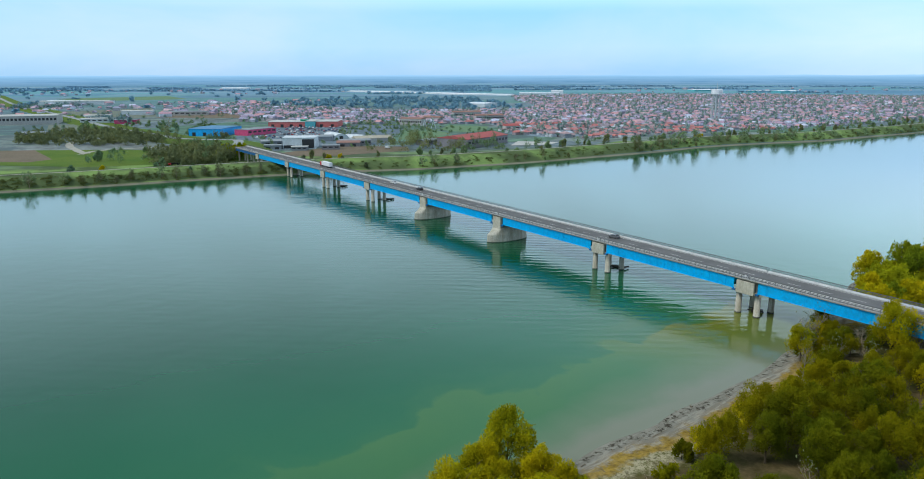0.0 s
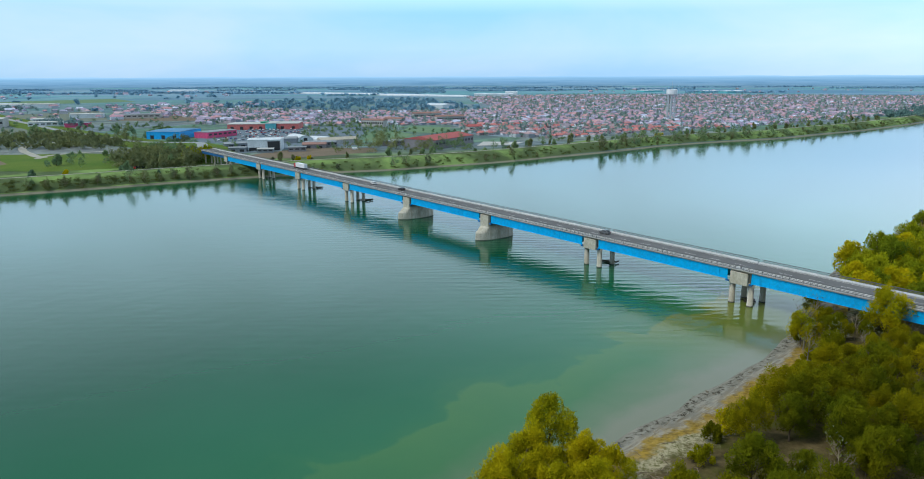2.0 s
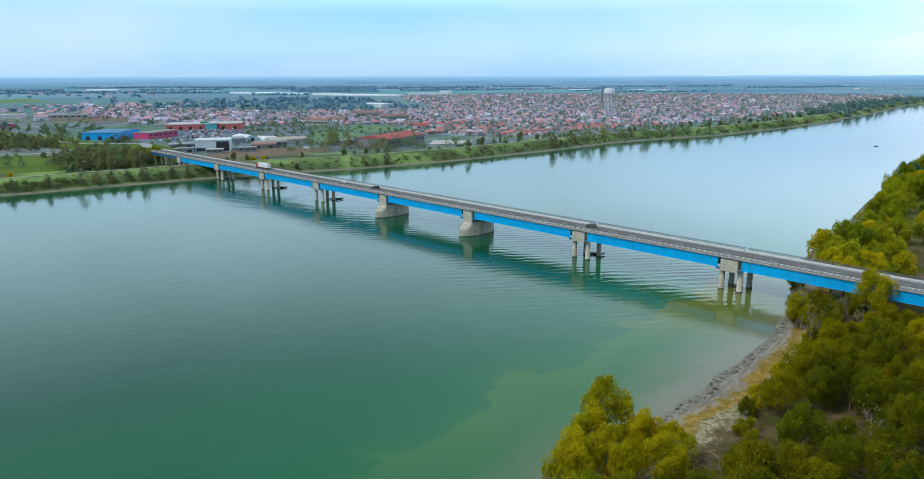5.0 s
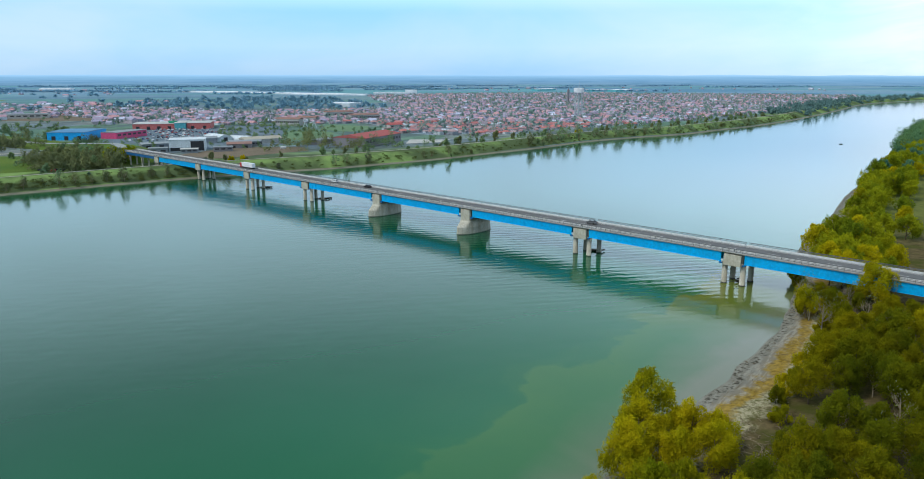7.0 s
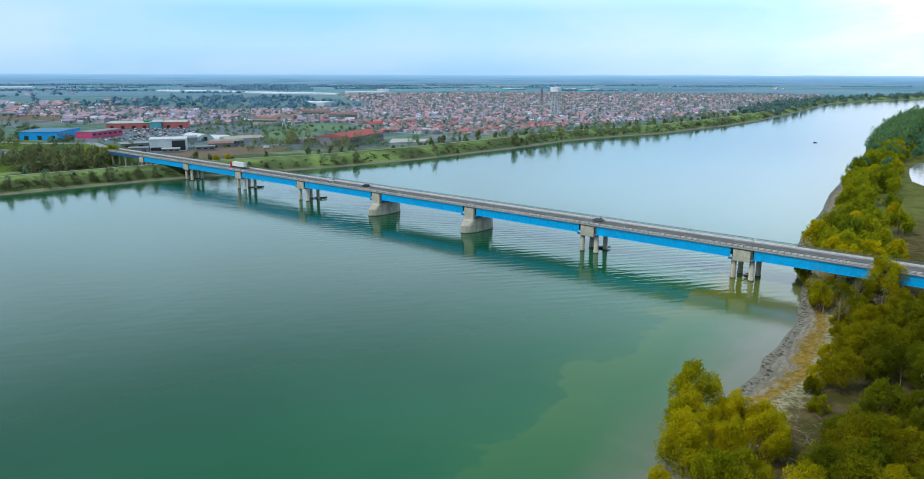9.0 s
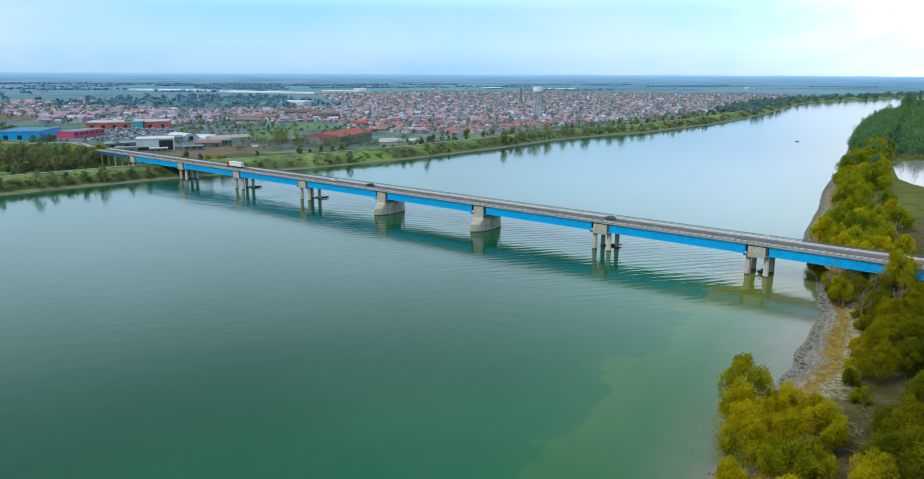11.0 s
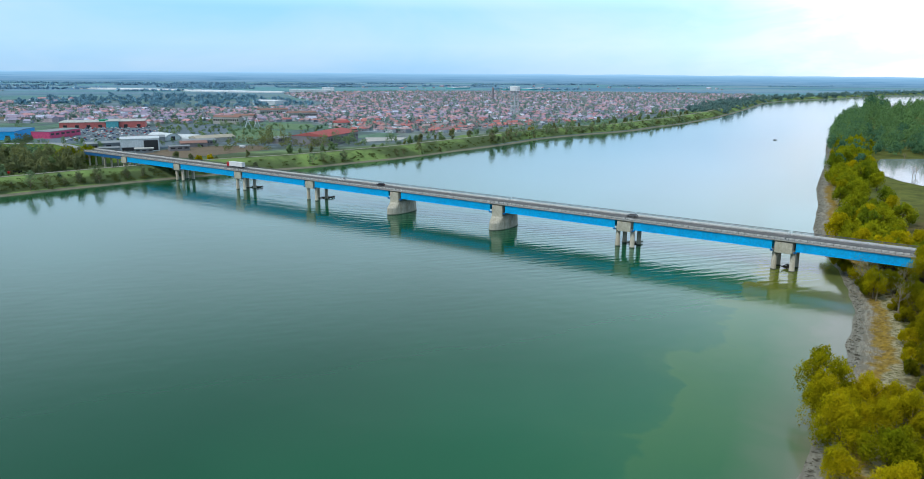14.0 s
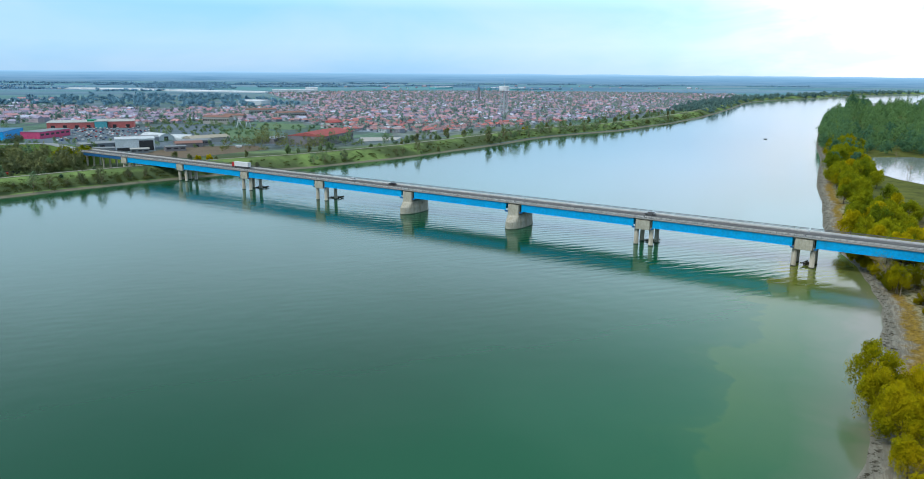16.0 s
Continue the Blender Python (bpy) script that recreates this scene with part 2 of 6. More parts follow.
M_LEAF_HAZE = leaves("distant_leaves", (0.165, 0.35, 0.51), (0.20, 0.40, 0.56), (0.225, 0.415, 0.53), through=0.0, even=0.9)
M_SCRUB = leaves("bank_scrub", (0.052, 0.09, 0.04), (0.095, 0.135, 0.058), (0.135, 0.155, 0.06), even=0.4)
M_LEAF_WOOD = leaves("floodplain_leaves", (0.04, 0.125, 0.09), (0.075, 0.18, 0.115), (0.14, 0.245, 0.075), through=0.1, even=0.4)
# hedges, gardens and belts farthest off: leaf colours paled to haze blue
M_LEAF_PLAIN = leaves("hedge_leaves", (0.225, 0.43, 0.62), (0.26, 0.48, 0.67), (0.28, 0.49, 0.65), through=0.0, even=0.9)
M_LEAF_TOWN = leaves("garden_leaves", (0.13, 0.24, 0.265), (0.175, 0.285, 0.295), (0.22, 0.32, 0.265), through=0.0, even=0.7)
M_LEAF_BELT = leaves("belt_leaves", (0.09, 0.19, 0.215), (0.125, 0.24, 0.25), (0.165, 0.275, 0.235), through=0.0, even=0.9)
M_LEAF_BARE = leaves("budding_twigs", (0.115, 0.15, 0.095), (0.16, 0.19, 0.115), (0.21, 0.23, 0.09), through=0.15, even=0.7)
M_TRACK = surface("gravel_track", (0.46, 0.44, 0.38), (0.34, 0.33, 0.27), 0.2, 2.0, 0.95, 0.2, 0.02)
M_GRASS = surface("meadow_grass", (0.08, 0.15, 0.022), (0.135, 0.185, 0.03), 0.03, 0.8, 0.95, 0.4, 0.2)
M_PITCH = surface("pitch_grass", (0.13, 0.235, 0.12), (0.17, 0.245, 0.14), 0.05, 0.8, 0.95, 0.2, 0.1)
M_SOIL = surface("bare_soil", (0.215, 0.165, 0.12), (0.165, 0.14, 0.095), 0.04, 0.6, 0.95, 0.3, 0.1)
# yard and street greys lean blue, with distance haze put into them
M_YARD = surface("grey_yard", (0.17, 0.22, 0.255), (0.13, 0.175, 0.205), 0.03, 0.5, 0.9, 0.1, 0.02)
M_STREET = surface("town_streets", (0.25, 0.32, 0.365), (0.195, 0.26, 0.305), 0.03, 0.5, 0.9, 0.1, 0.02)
M_PALE = surface("pale_concrete_yard", (0.55, 0.54, 0.50), (0.42, 0.42, 0.40), 0.06, 0.8, 0.9, 0.1, 0.02)
M_WHITE = surface("white_render", (0.66, 0.71, 0.74), (0.54, 0.58, 0.61), 0.15, 1.0, 0.85, 0.1, 0.01, 0.06)
M_CREAM = surface("cream_render", (0.46, 0.45, 0.42), (0.38, 0.38, 0.37), 0.15, 1.0, 0.85, 0.1, 0.01, 0.06)
M_GREY = surface("grey_cladding", (0.24, 0.27, 0.30), (0.18, 0.205, 0.235), 0.15, 1.0, 0.7, 0.1, 0.01, 0.06)
M_ROOF_GREY = surface("fibre_cement_roof", (0.33, 0.36, 0.38), (0.24, 0.27, 0.29), 0.08, 1.2, 0.9, 0.1, 0.02, 0.1)
M_ROOF_PALE = surface("pale_sheet_roof", (0.56, 0.56, 0.53), (0.42, 0.42, 0.39), 0.08, 1.2, 0.7, 0.1, 0.02)
M_TILE = surface("clay_tile_roof", (0.44, 0.125, 0.12), (0.36, 0.115, 0.11), 0.1, 1.5, 0.9, 0.3, 0.03)
M_TILE_OLD = surface("weathered_tile_roof", (0.34, 0.20, 0.16), (0.27, 0.17, 0.15), 0.1, 1.5, 0.9, 0.3, 0.03)
M_ROAD_PALE = surface("pale_worn_asphalt", (0.36, 0.38, 0.38), (0.28, 0.30, 0.30), 0.1, 2.0, 0.9, 0.1, 0.01)
M_BEIGE = surface("beige_sheet_roof", (0.47, 0.43, 0.34), (0.36, 0.33, 0.26), 0.08, 1.2, 0.8, 0.1, 0.02)
M_STUBBLE = surface("stubble_field", (0.195, 0.215, 0.17), (0.155, 0.185, 0.14), 0.02, 0.3, 0.95, 0.2, 0.1)
M_ROOF_BLUE = surface("faded_blue_roof", (0.10, 0.27, 0.46), (0.08, 0.22, 0.38), 0.05, 0.6, 0.7, 0.05, 0.01)
M_STORE_BLUE = surface("blue_cladding", (0.01, 0.36, 0.82), (0.015, 0.31, 0.72), 0.05, 0.6, 0.6, 0.05, 0.01)
M_STORE_PINK = surface("magenta_cladding", (0.60, 0.07, 0.19), (0.50, 0.07, 0.17), 0.05, 0.6, 0.6, 0.05, 0.01)
M_STORE_RED = surface("red_cladding", (0.56, 0.15, 0.14), (0.48, 0.135, 0.125), 0.05, 0.6, 0.7, 0.05, 0.01)
M_BRICK = surface("grey_brown_brick", (0.27, 0.255, 0.265), (0.215, 0.215, 0.235), 0.1, 1.0, 0.9, 0.1, 0.01)
M_STORE_TEAL = surface("teal_cladding", (0.10, 0.42, 0.46), (0.09, 0.34, 0.40), 0.05, 0.6, 0.6, 0.05, 0.01)
M_STORE_GREEN = surface("green_canopy", (0.03, 0.36, 0.20), (0.03, 0.30, 0.17), 0.05, 0.6, 0.6, 0.05, 0.01)
M_DARK = surface("dark_opening", (0.03, 0.033, 0.038), (0.02, 0.022, 0.026), 0.5, 2.0, 0.4, 0.0)
M_GLASSHOUSE = surface("white_film_roof", (0.80, 0.82, 0.84), (0.68, 0.71, 0.74), 0.02, 0.2, 0.5, 0.0)
M_STEEL = surface("pale_lattice_steel", (0.50, 0.54, 0.56), (0.40, 0.44, 0.46), 0.3, 2.0, 0.6, 0.0)
M_RUBBER = surface("tyre_rubber", (0.02, 0.02, 0.02), (0.03, 0.03, 0.03), 2.0, 9.0, 0.9, 0.0)
M_RED = surface("red_paint", (0.50, 0.02, 0.02), (0.42, 0.02, 0.02), 0.6, 4.0, 0.35, 0.0)
# wall and roof colours include a haze tint, strongest on the far mass
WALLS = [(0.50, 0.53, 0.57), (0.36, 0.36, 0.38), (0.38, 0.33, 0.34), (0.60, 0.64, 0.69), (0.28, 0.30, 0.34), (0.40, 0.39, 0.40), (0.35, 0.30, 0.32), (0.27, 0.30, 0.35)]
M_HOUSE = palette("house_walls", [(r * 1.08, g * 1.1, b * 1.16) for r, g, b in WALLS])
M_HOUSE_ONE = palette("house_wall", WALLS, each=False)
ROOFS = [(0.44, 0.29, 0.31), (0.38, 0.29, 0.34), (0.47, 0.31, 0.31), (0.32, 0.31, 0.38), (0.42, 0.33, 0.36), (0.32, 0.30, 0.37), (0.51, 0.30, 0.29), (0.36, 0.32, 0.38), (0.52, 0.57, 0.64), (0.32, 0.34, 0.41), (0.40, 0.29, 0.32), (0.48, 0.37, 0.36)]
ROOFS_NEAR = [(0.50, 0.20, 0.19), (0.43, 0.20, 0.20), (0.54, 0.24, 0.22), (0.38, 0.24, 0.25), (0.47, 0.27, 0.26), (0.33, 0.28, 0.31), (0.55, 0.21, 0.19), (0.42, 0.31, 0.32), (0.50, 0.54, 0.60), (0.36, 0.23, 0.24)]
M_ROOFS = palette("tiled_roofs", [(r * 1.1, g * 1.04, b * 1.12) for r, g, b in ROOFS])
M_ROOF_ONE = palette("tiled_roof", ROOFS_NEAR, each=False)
M_PARKED = palette("car_paints", [(0.6, 0.6, 0.6), (0.03, 0.03, 0.04), (0.25, 0.26, 0.28), (0.7, 0.7, 0.7), (0.3, 0.03, 0.03), (0.04, 0.08, 0.2)], rough=0.4)


def water_material(name, silt, body=1.0):
    m, n, b = blank(name)
    p = n.place()
    deep = n.mix(n.ramp(n.noise(p, 0.006, 4.0, 0.6, 0.5), (0.35, 0.0), (0.65, 1.0)), (0.007, 0.094, 0.036), (0.012, 0.110, 0.048))
    if silt:      # sediment drifting along the near shore
        rel = n.vec("SUBTRACT", p, (20.0, 118.0, 0.0))
        off = n.vec("DOT_PRODUCT", rel, (-0.633, 0.774, 0.0))
        along = n.vec("DOT_PRODUCT", rel, (0.774, 0.633, 0.0))
        wide = n.ramp(n.math("DIVIDE", n.math("ADD", off, n.math("MULTIPLY", n.math("SUBTRACT", n.noise(p, 0.012, 3.0, 0.5, 0.5), 0.5), 50.0)), 120.0), (0.2, 1.0), (0.85, 0.0))
        deep = n.mix(1.0, deep, n.mix(wide, (0.74, 0.74, 0.74), (1.8, 1.28, 1.32)), "MULTIPLY")      # the water's colour gets darker away from the near shore
        wob = n.math("ADD", n.math("MULTIPLY", n.math("SUBTRACT", n.noise(p, 0.04, 2.0, 0.5, 1.2), 0.5), 30.0), n.math("MULTIPLY", n.math("SUBTRACT", n.noise(p, 0.13, 4.0, 0.6, 1.0), 0.5), 6.0))
        edge = n.math("ADD", off, wob)
        plume = n.ramp(n.math("DIVIDE", edge, 60.0), (0.0, 0.75), (0.25, 0.75), (0.42, 0.95), (0.465, 1.0), (0.50, 0.34), (0.62, 0.12), (0.85, 0.0))
        plume = n.math("MULTIPLY", plume, n.ramp(n.math("DIVIDE", along, 150.0), (0.74, 1.0), (0.93, 0.0)))
        plume = n.math("MULTIPLY", plume, n.ramp(n.math("ADD", n.math("DIVIDE", along, 150.0), 0.5), (0.0, 0.25), (0.35, 1.0)))
        tint = n.mix(n.ramp(n.math("DIVIDE", along, 150.0), (0.30, 0.0), (0.52, 1.0)), (0.085, 0.185, 0.050), (0.17, 0.165, 0.008))
        deep = n.mix(n.math("MULTIPLY", plume, n.ramp(n.math("DIVIDE", along, 150.0), (0.28, 0.6), (0.52, 0.85))), deep, tint)
        shoal = n.ramp(n.math("DIVIDE", n.math("ADD", off, n.math("MULTIPLY", wob, 0.35)), 30.0), (0.05, 1.0), (0.2, 0.5), (0.55, 0.0))
        shoal = n.math("MULTIPLY", shoal, n.ramp(n.math("DIVIDE", along, 150.0), (0.38, 1.0), (0.60, 0.45)))
        deep = n.mix(n.math("MULTIPLY", shoal, 0.9), deep, (0.20, 0.205, 0.145))
    if body != 1.0:      # shallow and muddy
        deep = n.mix(body, deep, (0.30, 0.32, 0.31))
    n.link(deep, b.inputs["Base Color"])
    b.inputs["IOR"].default_value = 1.33
    b.inputs["Roughness"].default_value = 0.10
    aside = n.math("ABSOLUTE", n.math("ADD", n.vec("DOT_PRODUCT", n.vec("SUBTRACT", p, (82.1, 201.5, 0.0)), (0.82716, 0.56196, 0.0)), 2.0))
    calm = n.ramp(n.math("DIVIDE", aside, 100.0), (0.12, 1.0), (0.34, 0.55), (0.62, 0.06))      # the stream breaks on the piers
    calm = n.math("MULTIPLY", calm, n.ramp(n.noise(p, 0.02, 3.0, 0.5, 0.4), (0.35, 0.35), (0.6, 1.0)))
    if silt:      # sheltered water by the bank
        calm = n.math("MULTIPLY", calm, n.ramp(n.math("DIVIDE", off, 60.0), (0.1, 0.25), (0.6, 1.0)))
    rip = n.noise(n.scaled(p, (0.30, 1.0, 1.0), 14.0), 0.55, 2.0, 0.5, 0.3)
    swell = n.noise(p, 0.16, 2.0, 0.4)
    train = m.node_tree.nodes.new("ShaderNodeTexWave")      # wave trains spreading from the piers
    train.bands_direction = "Y"
    for key, value in (("Scale", 0.075), ("Distortion", 5.0), ("Detail", 2.0), ("Detail Scale", 0.6), ("Detail Roughness", 0.6)):
        train.inputs[key].default_value = value
    n.link(n.scaled(p, (0.35, 1.0, 1.0), 10.0), train.inputs["Vector"])
    rip = n.math("ADD", rip, n.math("MULTIPLY", train.outputs["Fac"], 0.32))
    h = n.math("ADD", n.math("MULTIPLY", rip, n.math("MULTIPLY", calm, 0.27)), n.math("MULTIPLY", swell, 0.06))
    n.link(n.bump(h, 0.5, 1.0), b.inputs["Normal"])
    return m


M_WATER = water_material("river_water", True)
M_POND = water_material("pond_water", False, 0.85)


def ground_material(name, near):
    m, n, b = blank(name)
    p = n.place()
    z = n.split(p)[2]
    patch = n.noise(p, 0.02, 5.0, 0.6, 0.4)
    fine = n.noise(p, 0.35, 5.0, 0.7)
    if near:      # mud by the water, yellow grass strip, then woodland floor
        floor = n.mix(n.ramp(fine, (0.35, 0.0), (0.65, 1.0)), (0.055, 0.045, 0.018), (0.15, 0.115, 0.055))
        floor = n.mix(n.ramp(n.noise(p, 0.09, 4, 0.6), (0.48, 0.0), (0.62, 0.8)), floor, (0.06, 0.07, 0.012))
        marsh = n.mix(n.ramp(n.noise(n.scaled(p, (1, 0.7, 1), 40), 0.12, 6, 0.8), (0.4, 0.0), (0.6, 1.0)), (0.085, 0.10, 0.03), (0.155, 0.17, 0.042))
        floor = n.mix(n.ramp(n.math("DIVIDE", n.split(p)[1], 400.0), (0.55, 0.0), (0.68, 1.0)), floor, marsh)
        zz = n.math("ADD", z, n.math("MULTIPLY", n.math("SUBTRACT", n.noise(p, 0.25, 5.0, 0.7), 0.5), 1.1))
        streak = n.noise(n.along(p, (0.22, 1.3, 1.0), 39.0), 0.8, 5, 0.7, 0.4)      # dark lines left by the falling water
        mud = n.mix(n.ramp(streak, (0.44, 0.0), (0.58, 1.0)), (0.20, 0.175, 0.13), (0.31, 0.285, 0.225))
        rim = n.mix(n.ramp(streak, (0.44, 0.0), (0.58, 1.0)), (0.19, 0.18, 0.145), (0.25, 0.24, 0.195))
        ochre = n.mix(n.ramp(n.noise(p, 0.9, 5, 0.7), (0.38, 0.0), (0.62, 1.0)), (0.15, 0.095, 0.012), (0.34, 0.225, 0.03))
        straw = n.mix(n.ramp(n.noise(n.scaled(p, (1.0, 0.7, 1.0), 30), 1.1, 5, 0.75), (0.40, 0.0), (0.56, 1.0)), (0.11, 0.105, 0.035), (0.36, 0.32, 0.20))
        c = n.mix(n.ramp(zz, (0.30, 0.0), (0.45, 1.0)), rim, mud)
        line = n.math("MULTIPLY", n.ramp(zz, (0.02, 0.0), (0.10, 1.0), (0.22, 1.0), (0.34, 0.0)), n.ramp(n.noise(p, 0.8, 5, 0.75), (0.50, 0.0), (0.57, 1.0)))
        c = n.mix(line, c, (0.055, 0.048, 0.034))      # washed-up flotsam
        c = n.mix(n.math("MULTIPLY", n.ramp(zz, (0.50, 0.0), (0.68, 1.0)), n.ramp(fine, (0.3, 1.0), (0.7, 0.75))), c, ochre)
        c = n.mix(n.ramp(n.math("DIVIDE", zz, 3.0), (0.31, 0.0), (0.38, 1.0)), c, straw)
        c = n.mix(n.ramp(n.math("DIVIDE", zz, 3.0), (0.46, 0.0), (0.53, 1.0)), c, floor)
    else:
        turf = n.mix(n.ramp(fine, (0.3, 0.0), (0.7, 1.0)), (0.175, 0.285, 0.085), (0.235, 0.325, 0.105))
        scrub = n.mix(fine, (0.065, 0.10, 0.042), (0.105, 0.135, 0.06))
        bank = n.mix(n.ramp(patch, (0.42, 0.0), (0.56, 1.0)), turf, scrub)
        vor = m.node_tree.nodes.new("ShaderNodeTexVoronoi")
        vor.inputs["Scale"].default_value = 1.0
        n.link(n.scaled(p, (0.0035, 0.0085, 0.0), -28.0), vor.inputs["Vector"])
        pick = n.split(vor.outputs["Color"])[0]
        # crop colours already hold some of the blue of distance haze
        crop = n.ramp(pick, (0.0, (0.14, 0.235, 0.17)), (0.2, (0.20, 0.245, 0.225)), (0.38, (0.23, 0.26, 0.25)), (0.55, (0.15, 0.245, 0.18)), (0.7, (0.20, 0.255, 0.275)), (0.85, (0.13, 0.205, 0.20)), hard=True)
        crop = n.mix(1.0, crop, n.ramp(n.noise(p, 0.035, 5, 0.75), (0.35, 0.55), (0.65, 1.2)), "MULTIPLY")
        crop = n.mix(n.ramp(n.noise(p, 0.010, 5, 0.7, 0.8), (0.48, 0.0), (0.56, 0.8)), crop, (0.105, 0.14, 0.15))      # yards and waste ground
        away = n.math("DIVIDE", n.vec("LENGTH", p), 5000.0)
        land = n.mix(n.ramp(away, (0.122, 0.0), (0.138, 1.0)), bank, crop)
        # farther out the base colour goes blue in place of haze
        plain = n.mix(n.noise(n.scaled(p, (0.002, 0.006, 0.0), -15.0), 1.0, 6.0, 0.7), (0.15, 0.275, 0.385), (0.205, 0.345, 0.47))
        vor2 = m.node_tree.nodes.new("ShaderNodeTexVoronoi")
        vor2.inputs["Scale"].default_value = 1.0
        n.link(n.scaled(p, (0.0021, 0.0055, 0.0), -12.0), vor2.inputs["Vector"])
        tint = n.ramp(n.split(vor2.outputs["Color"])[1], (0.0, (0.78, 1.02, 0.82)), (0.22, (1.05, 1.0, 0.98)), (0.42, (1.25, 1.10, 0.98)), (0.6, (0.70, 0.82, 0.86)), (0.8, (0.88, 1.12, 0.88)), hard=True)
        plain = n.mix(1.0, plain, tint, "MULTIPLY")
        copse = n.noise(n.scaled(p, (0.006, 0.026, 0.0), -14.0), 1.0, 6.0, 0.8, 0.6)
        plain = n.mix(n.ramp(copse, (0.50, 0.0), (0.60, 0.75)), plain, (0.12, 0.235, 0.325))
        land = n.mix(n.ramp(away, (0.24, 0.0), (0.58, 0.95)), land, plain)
        land = n.mix(n.ramp(n.math("DIVIDE", z, 6.0), (0.20, 0.0), (0.24, 1.0)), land, bank)
        mud = n.mix(fine, (0.16, 0.15, 0.11), (0.26, 0.24, 0.18))
        zz = n.math("ADD", z, n.math("MULTIPLY", n.math("SUBTRACT", fine, 0.5), 0.9))
        berm = n.ramp(n.math("DIVIDE", z, 8.0), (0.135, 0.0), (0.165, 0.95), (0.55, 0.9), (0.72, 0.0))
        berm = n.math("MULTIPLY", berm, n.ramp(n.math("ADD", n.math("DIVIDE", n.split(p)[0], 800.0), 0.5), (0.40, 1.0), (0.46, 0.25)))
        c = n.mix(n.ramp(n.math("ADD", z, n.math("MULTIPLY", n.math("SUBTRACT", fine, 0.5), 0.15)), (0.72, 0.0), (0.92, 1.0)), mud, n.mix(berm, land, scrub))
    n.link(c, b.inputs["Base Color"])
    b.inputs["Roughness"].default_value = 1.0
    b.inputs["Specular IOR Level"].default_value = 0.03
    n.link(n.bump(fine, 0.3 if near else 0.6, 0.08 if near else 0.25), b.inputs["Normal"])
    return m


M_LAND = ground_material("far_bank_land", False)
M_SHORE = ground_material("near_bank_land", True)

# horizon wall: haze painted as an upward gradient in the emission
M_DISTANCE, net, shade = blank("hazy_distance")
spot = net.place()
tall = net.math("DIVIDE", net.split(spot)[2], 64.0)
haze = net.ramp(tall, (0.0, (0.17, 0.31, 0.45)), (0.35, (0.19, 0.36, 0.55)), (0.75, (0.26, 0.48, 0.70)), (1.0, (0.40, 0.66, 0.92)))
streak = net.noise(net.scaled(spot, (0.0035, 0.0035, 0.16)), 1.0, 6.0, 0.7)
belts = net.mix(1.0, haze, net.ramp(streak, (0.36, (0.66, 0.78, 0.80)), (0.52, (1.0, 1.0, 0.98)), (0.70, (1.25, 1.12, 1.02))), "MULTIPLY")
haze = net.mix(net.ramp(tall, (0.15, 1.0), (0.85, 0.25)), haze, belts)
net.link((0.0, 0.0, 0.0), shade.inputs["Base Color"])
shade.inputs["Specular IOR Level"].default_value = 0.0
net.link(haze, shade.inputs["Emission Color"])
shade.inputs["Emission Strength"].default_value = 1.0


# ---- geometry helpers ----
def mesh_of(verts, faces, name="mesh", smooth=False):
    me = bpy.data.meshes.new(name)
    me.from_pydata([tuple(v) for v in verts], [], [tuple(f) for f in faces])
    if smooth:
        me.polygons.foreach_set("use_smooth", [True] * len(me.polygons))
    me.update()
    return me


def put(name, data, material, parent=None, label="", m=None):
    """A mesh (bmesh or mesh data) as one object; under a parent it is a part of it."""
    if isinstance(data, bmesh.types.BMesh):
        bmesh.ops.recalc_face_normals(data, faces=data.faces)
        me = bpy.data.meshes.new(name)
        data.to_mesh(me)
        data.free()
        data = me
    if material is not None and not data.materials:
        data.materials.append(material)
    ob = new(name, data)
    if parent is not None:
        ob.parent = parent
    if m is not None:
        ob.matrix_basis = m
    if label:
        ob["label"] = label
    return ob


def thing(name, label, category, m=None, group="", kind=""):
    ob = new(name)
    ob.empty_display_size = 0.5
    if m is not None:
        ob.matrix_basis = m
    return tagged(ob, label, category, group, kind)


def box(bm, x0, y0, z0, x1, y1, z1, bevel=0.0):
    r = bmesh.ops.create_cube(bm, size=1.0, matrix=Matrix.Translation(((x0 + x1) / 2, (y0 + y1) / 2, (z0 + z1) / 2)) @ Matrix.Diagonal((abs(x1 - x0), abs(y1 - y0), abs(z1 - z0), 1)))
    if bevel:
        edges = list({e for v in r["verts"] for e in v.link_edges})
        bmesh.ops.bevel(bm, geom=edges, offset=bevel, segments=1, affect="EDGES")


def one_box(x0, y0, z0, x1, y1, z1, bevel=0.0):
    bm = bmesh.new()
    box(bm, x0, y0, z0, x1, y1, z1, bevel)
    return bm


def prism(bm, outline, z0, z1, top=None):
    """An upright solid over a plan outline; top: the outline at z1 if it differs."""
    low = [bm.verts.new((x, y, z0)) for x, y in outline]
    high = [bm.verts.new((x, y, z1)) for x, y in (top or outline)]
    n = len(low)
    for i in range(n):
        bm.faces.new((low[i], low[(i + 1) % n], high[(i + 1) % n], high[i]))
    bm.faces.new(high), bm.faces.new(low[::-1])


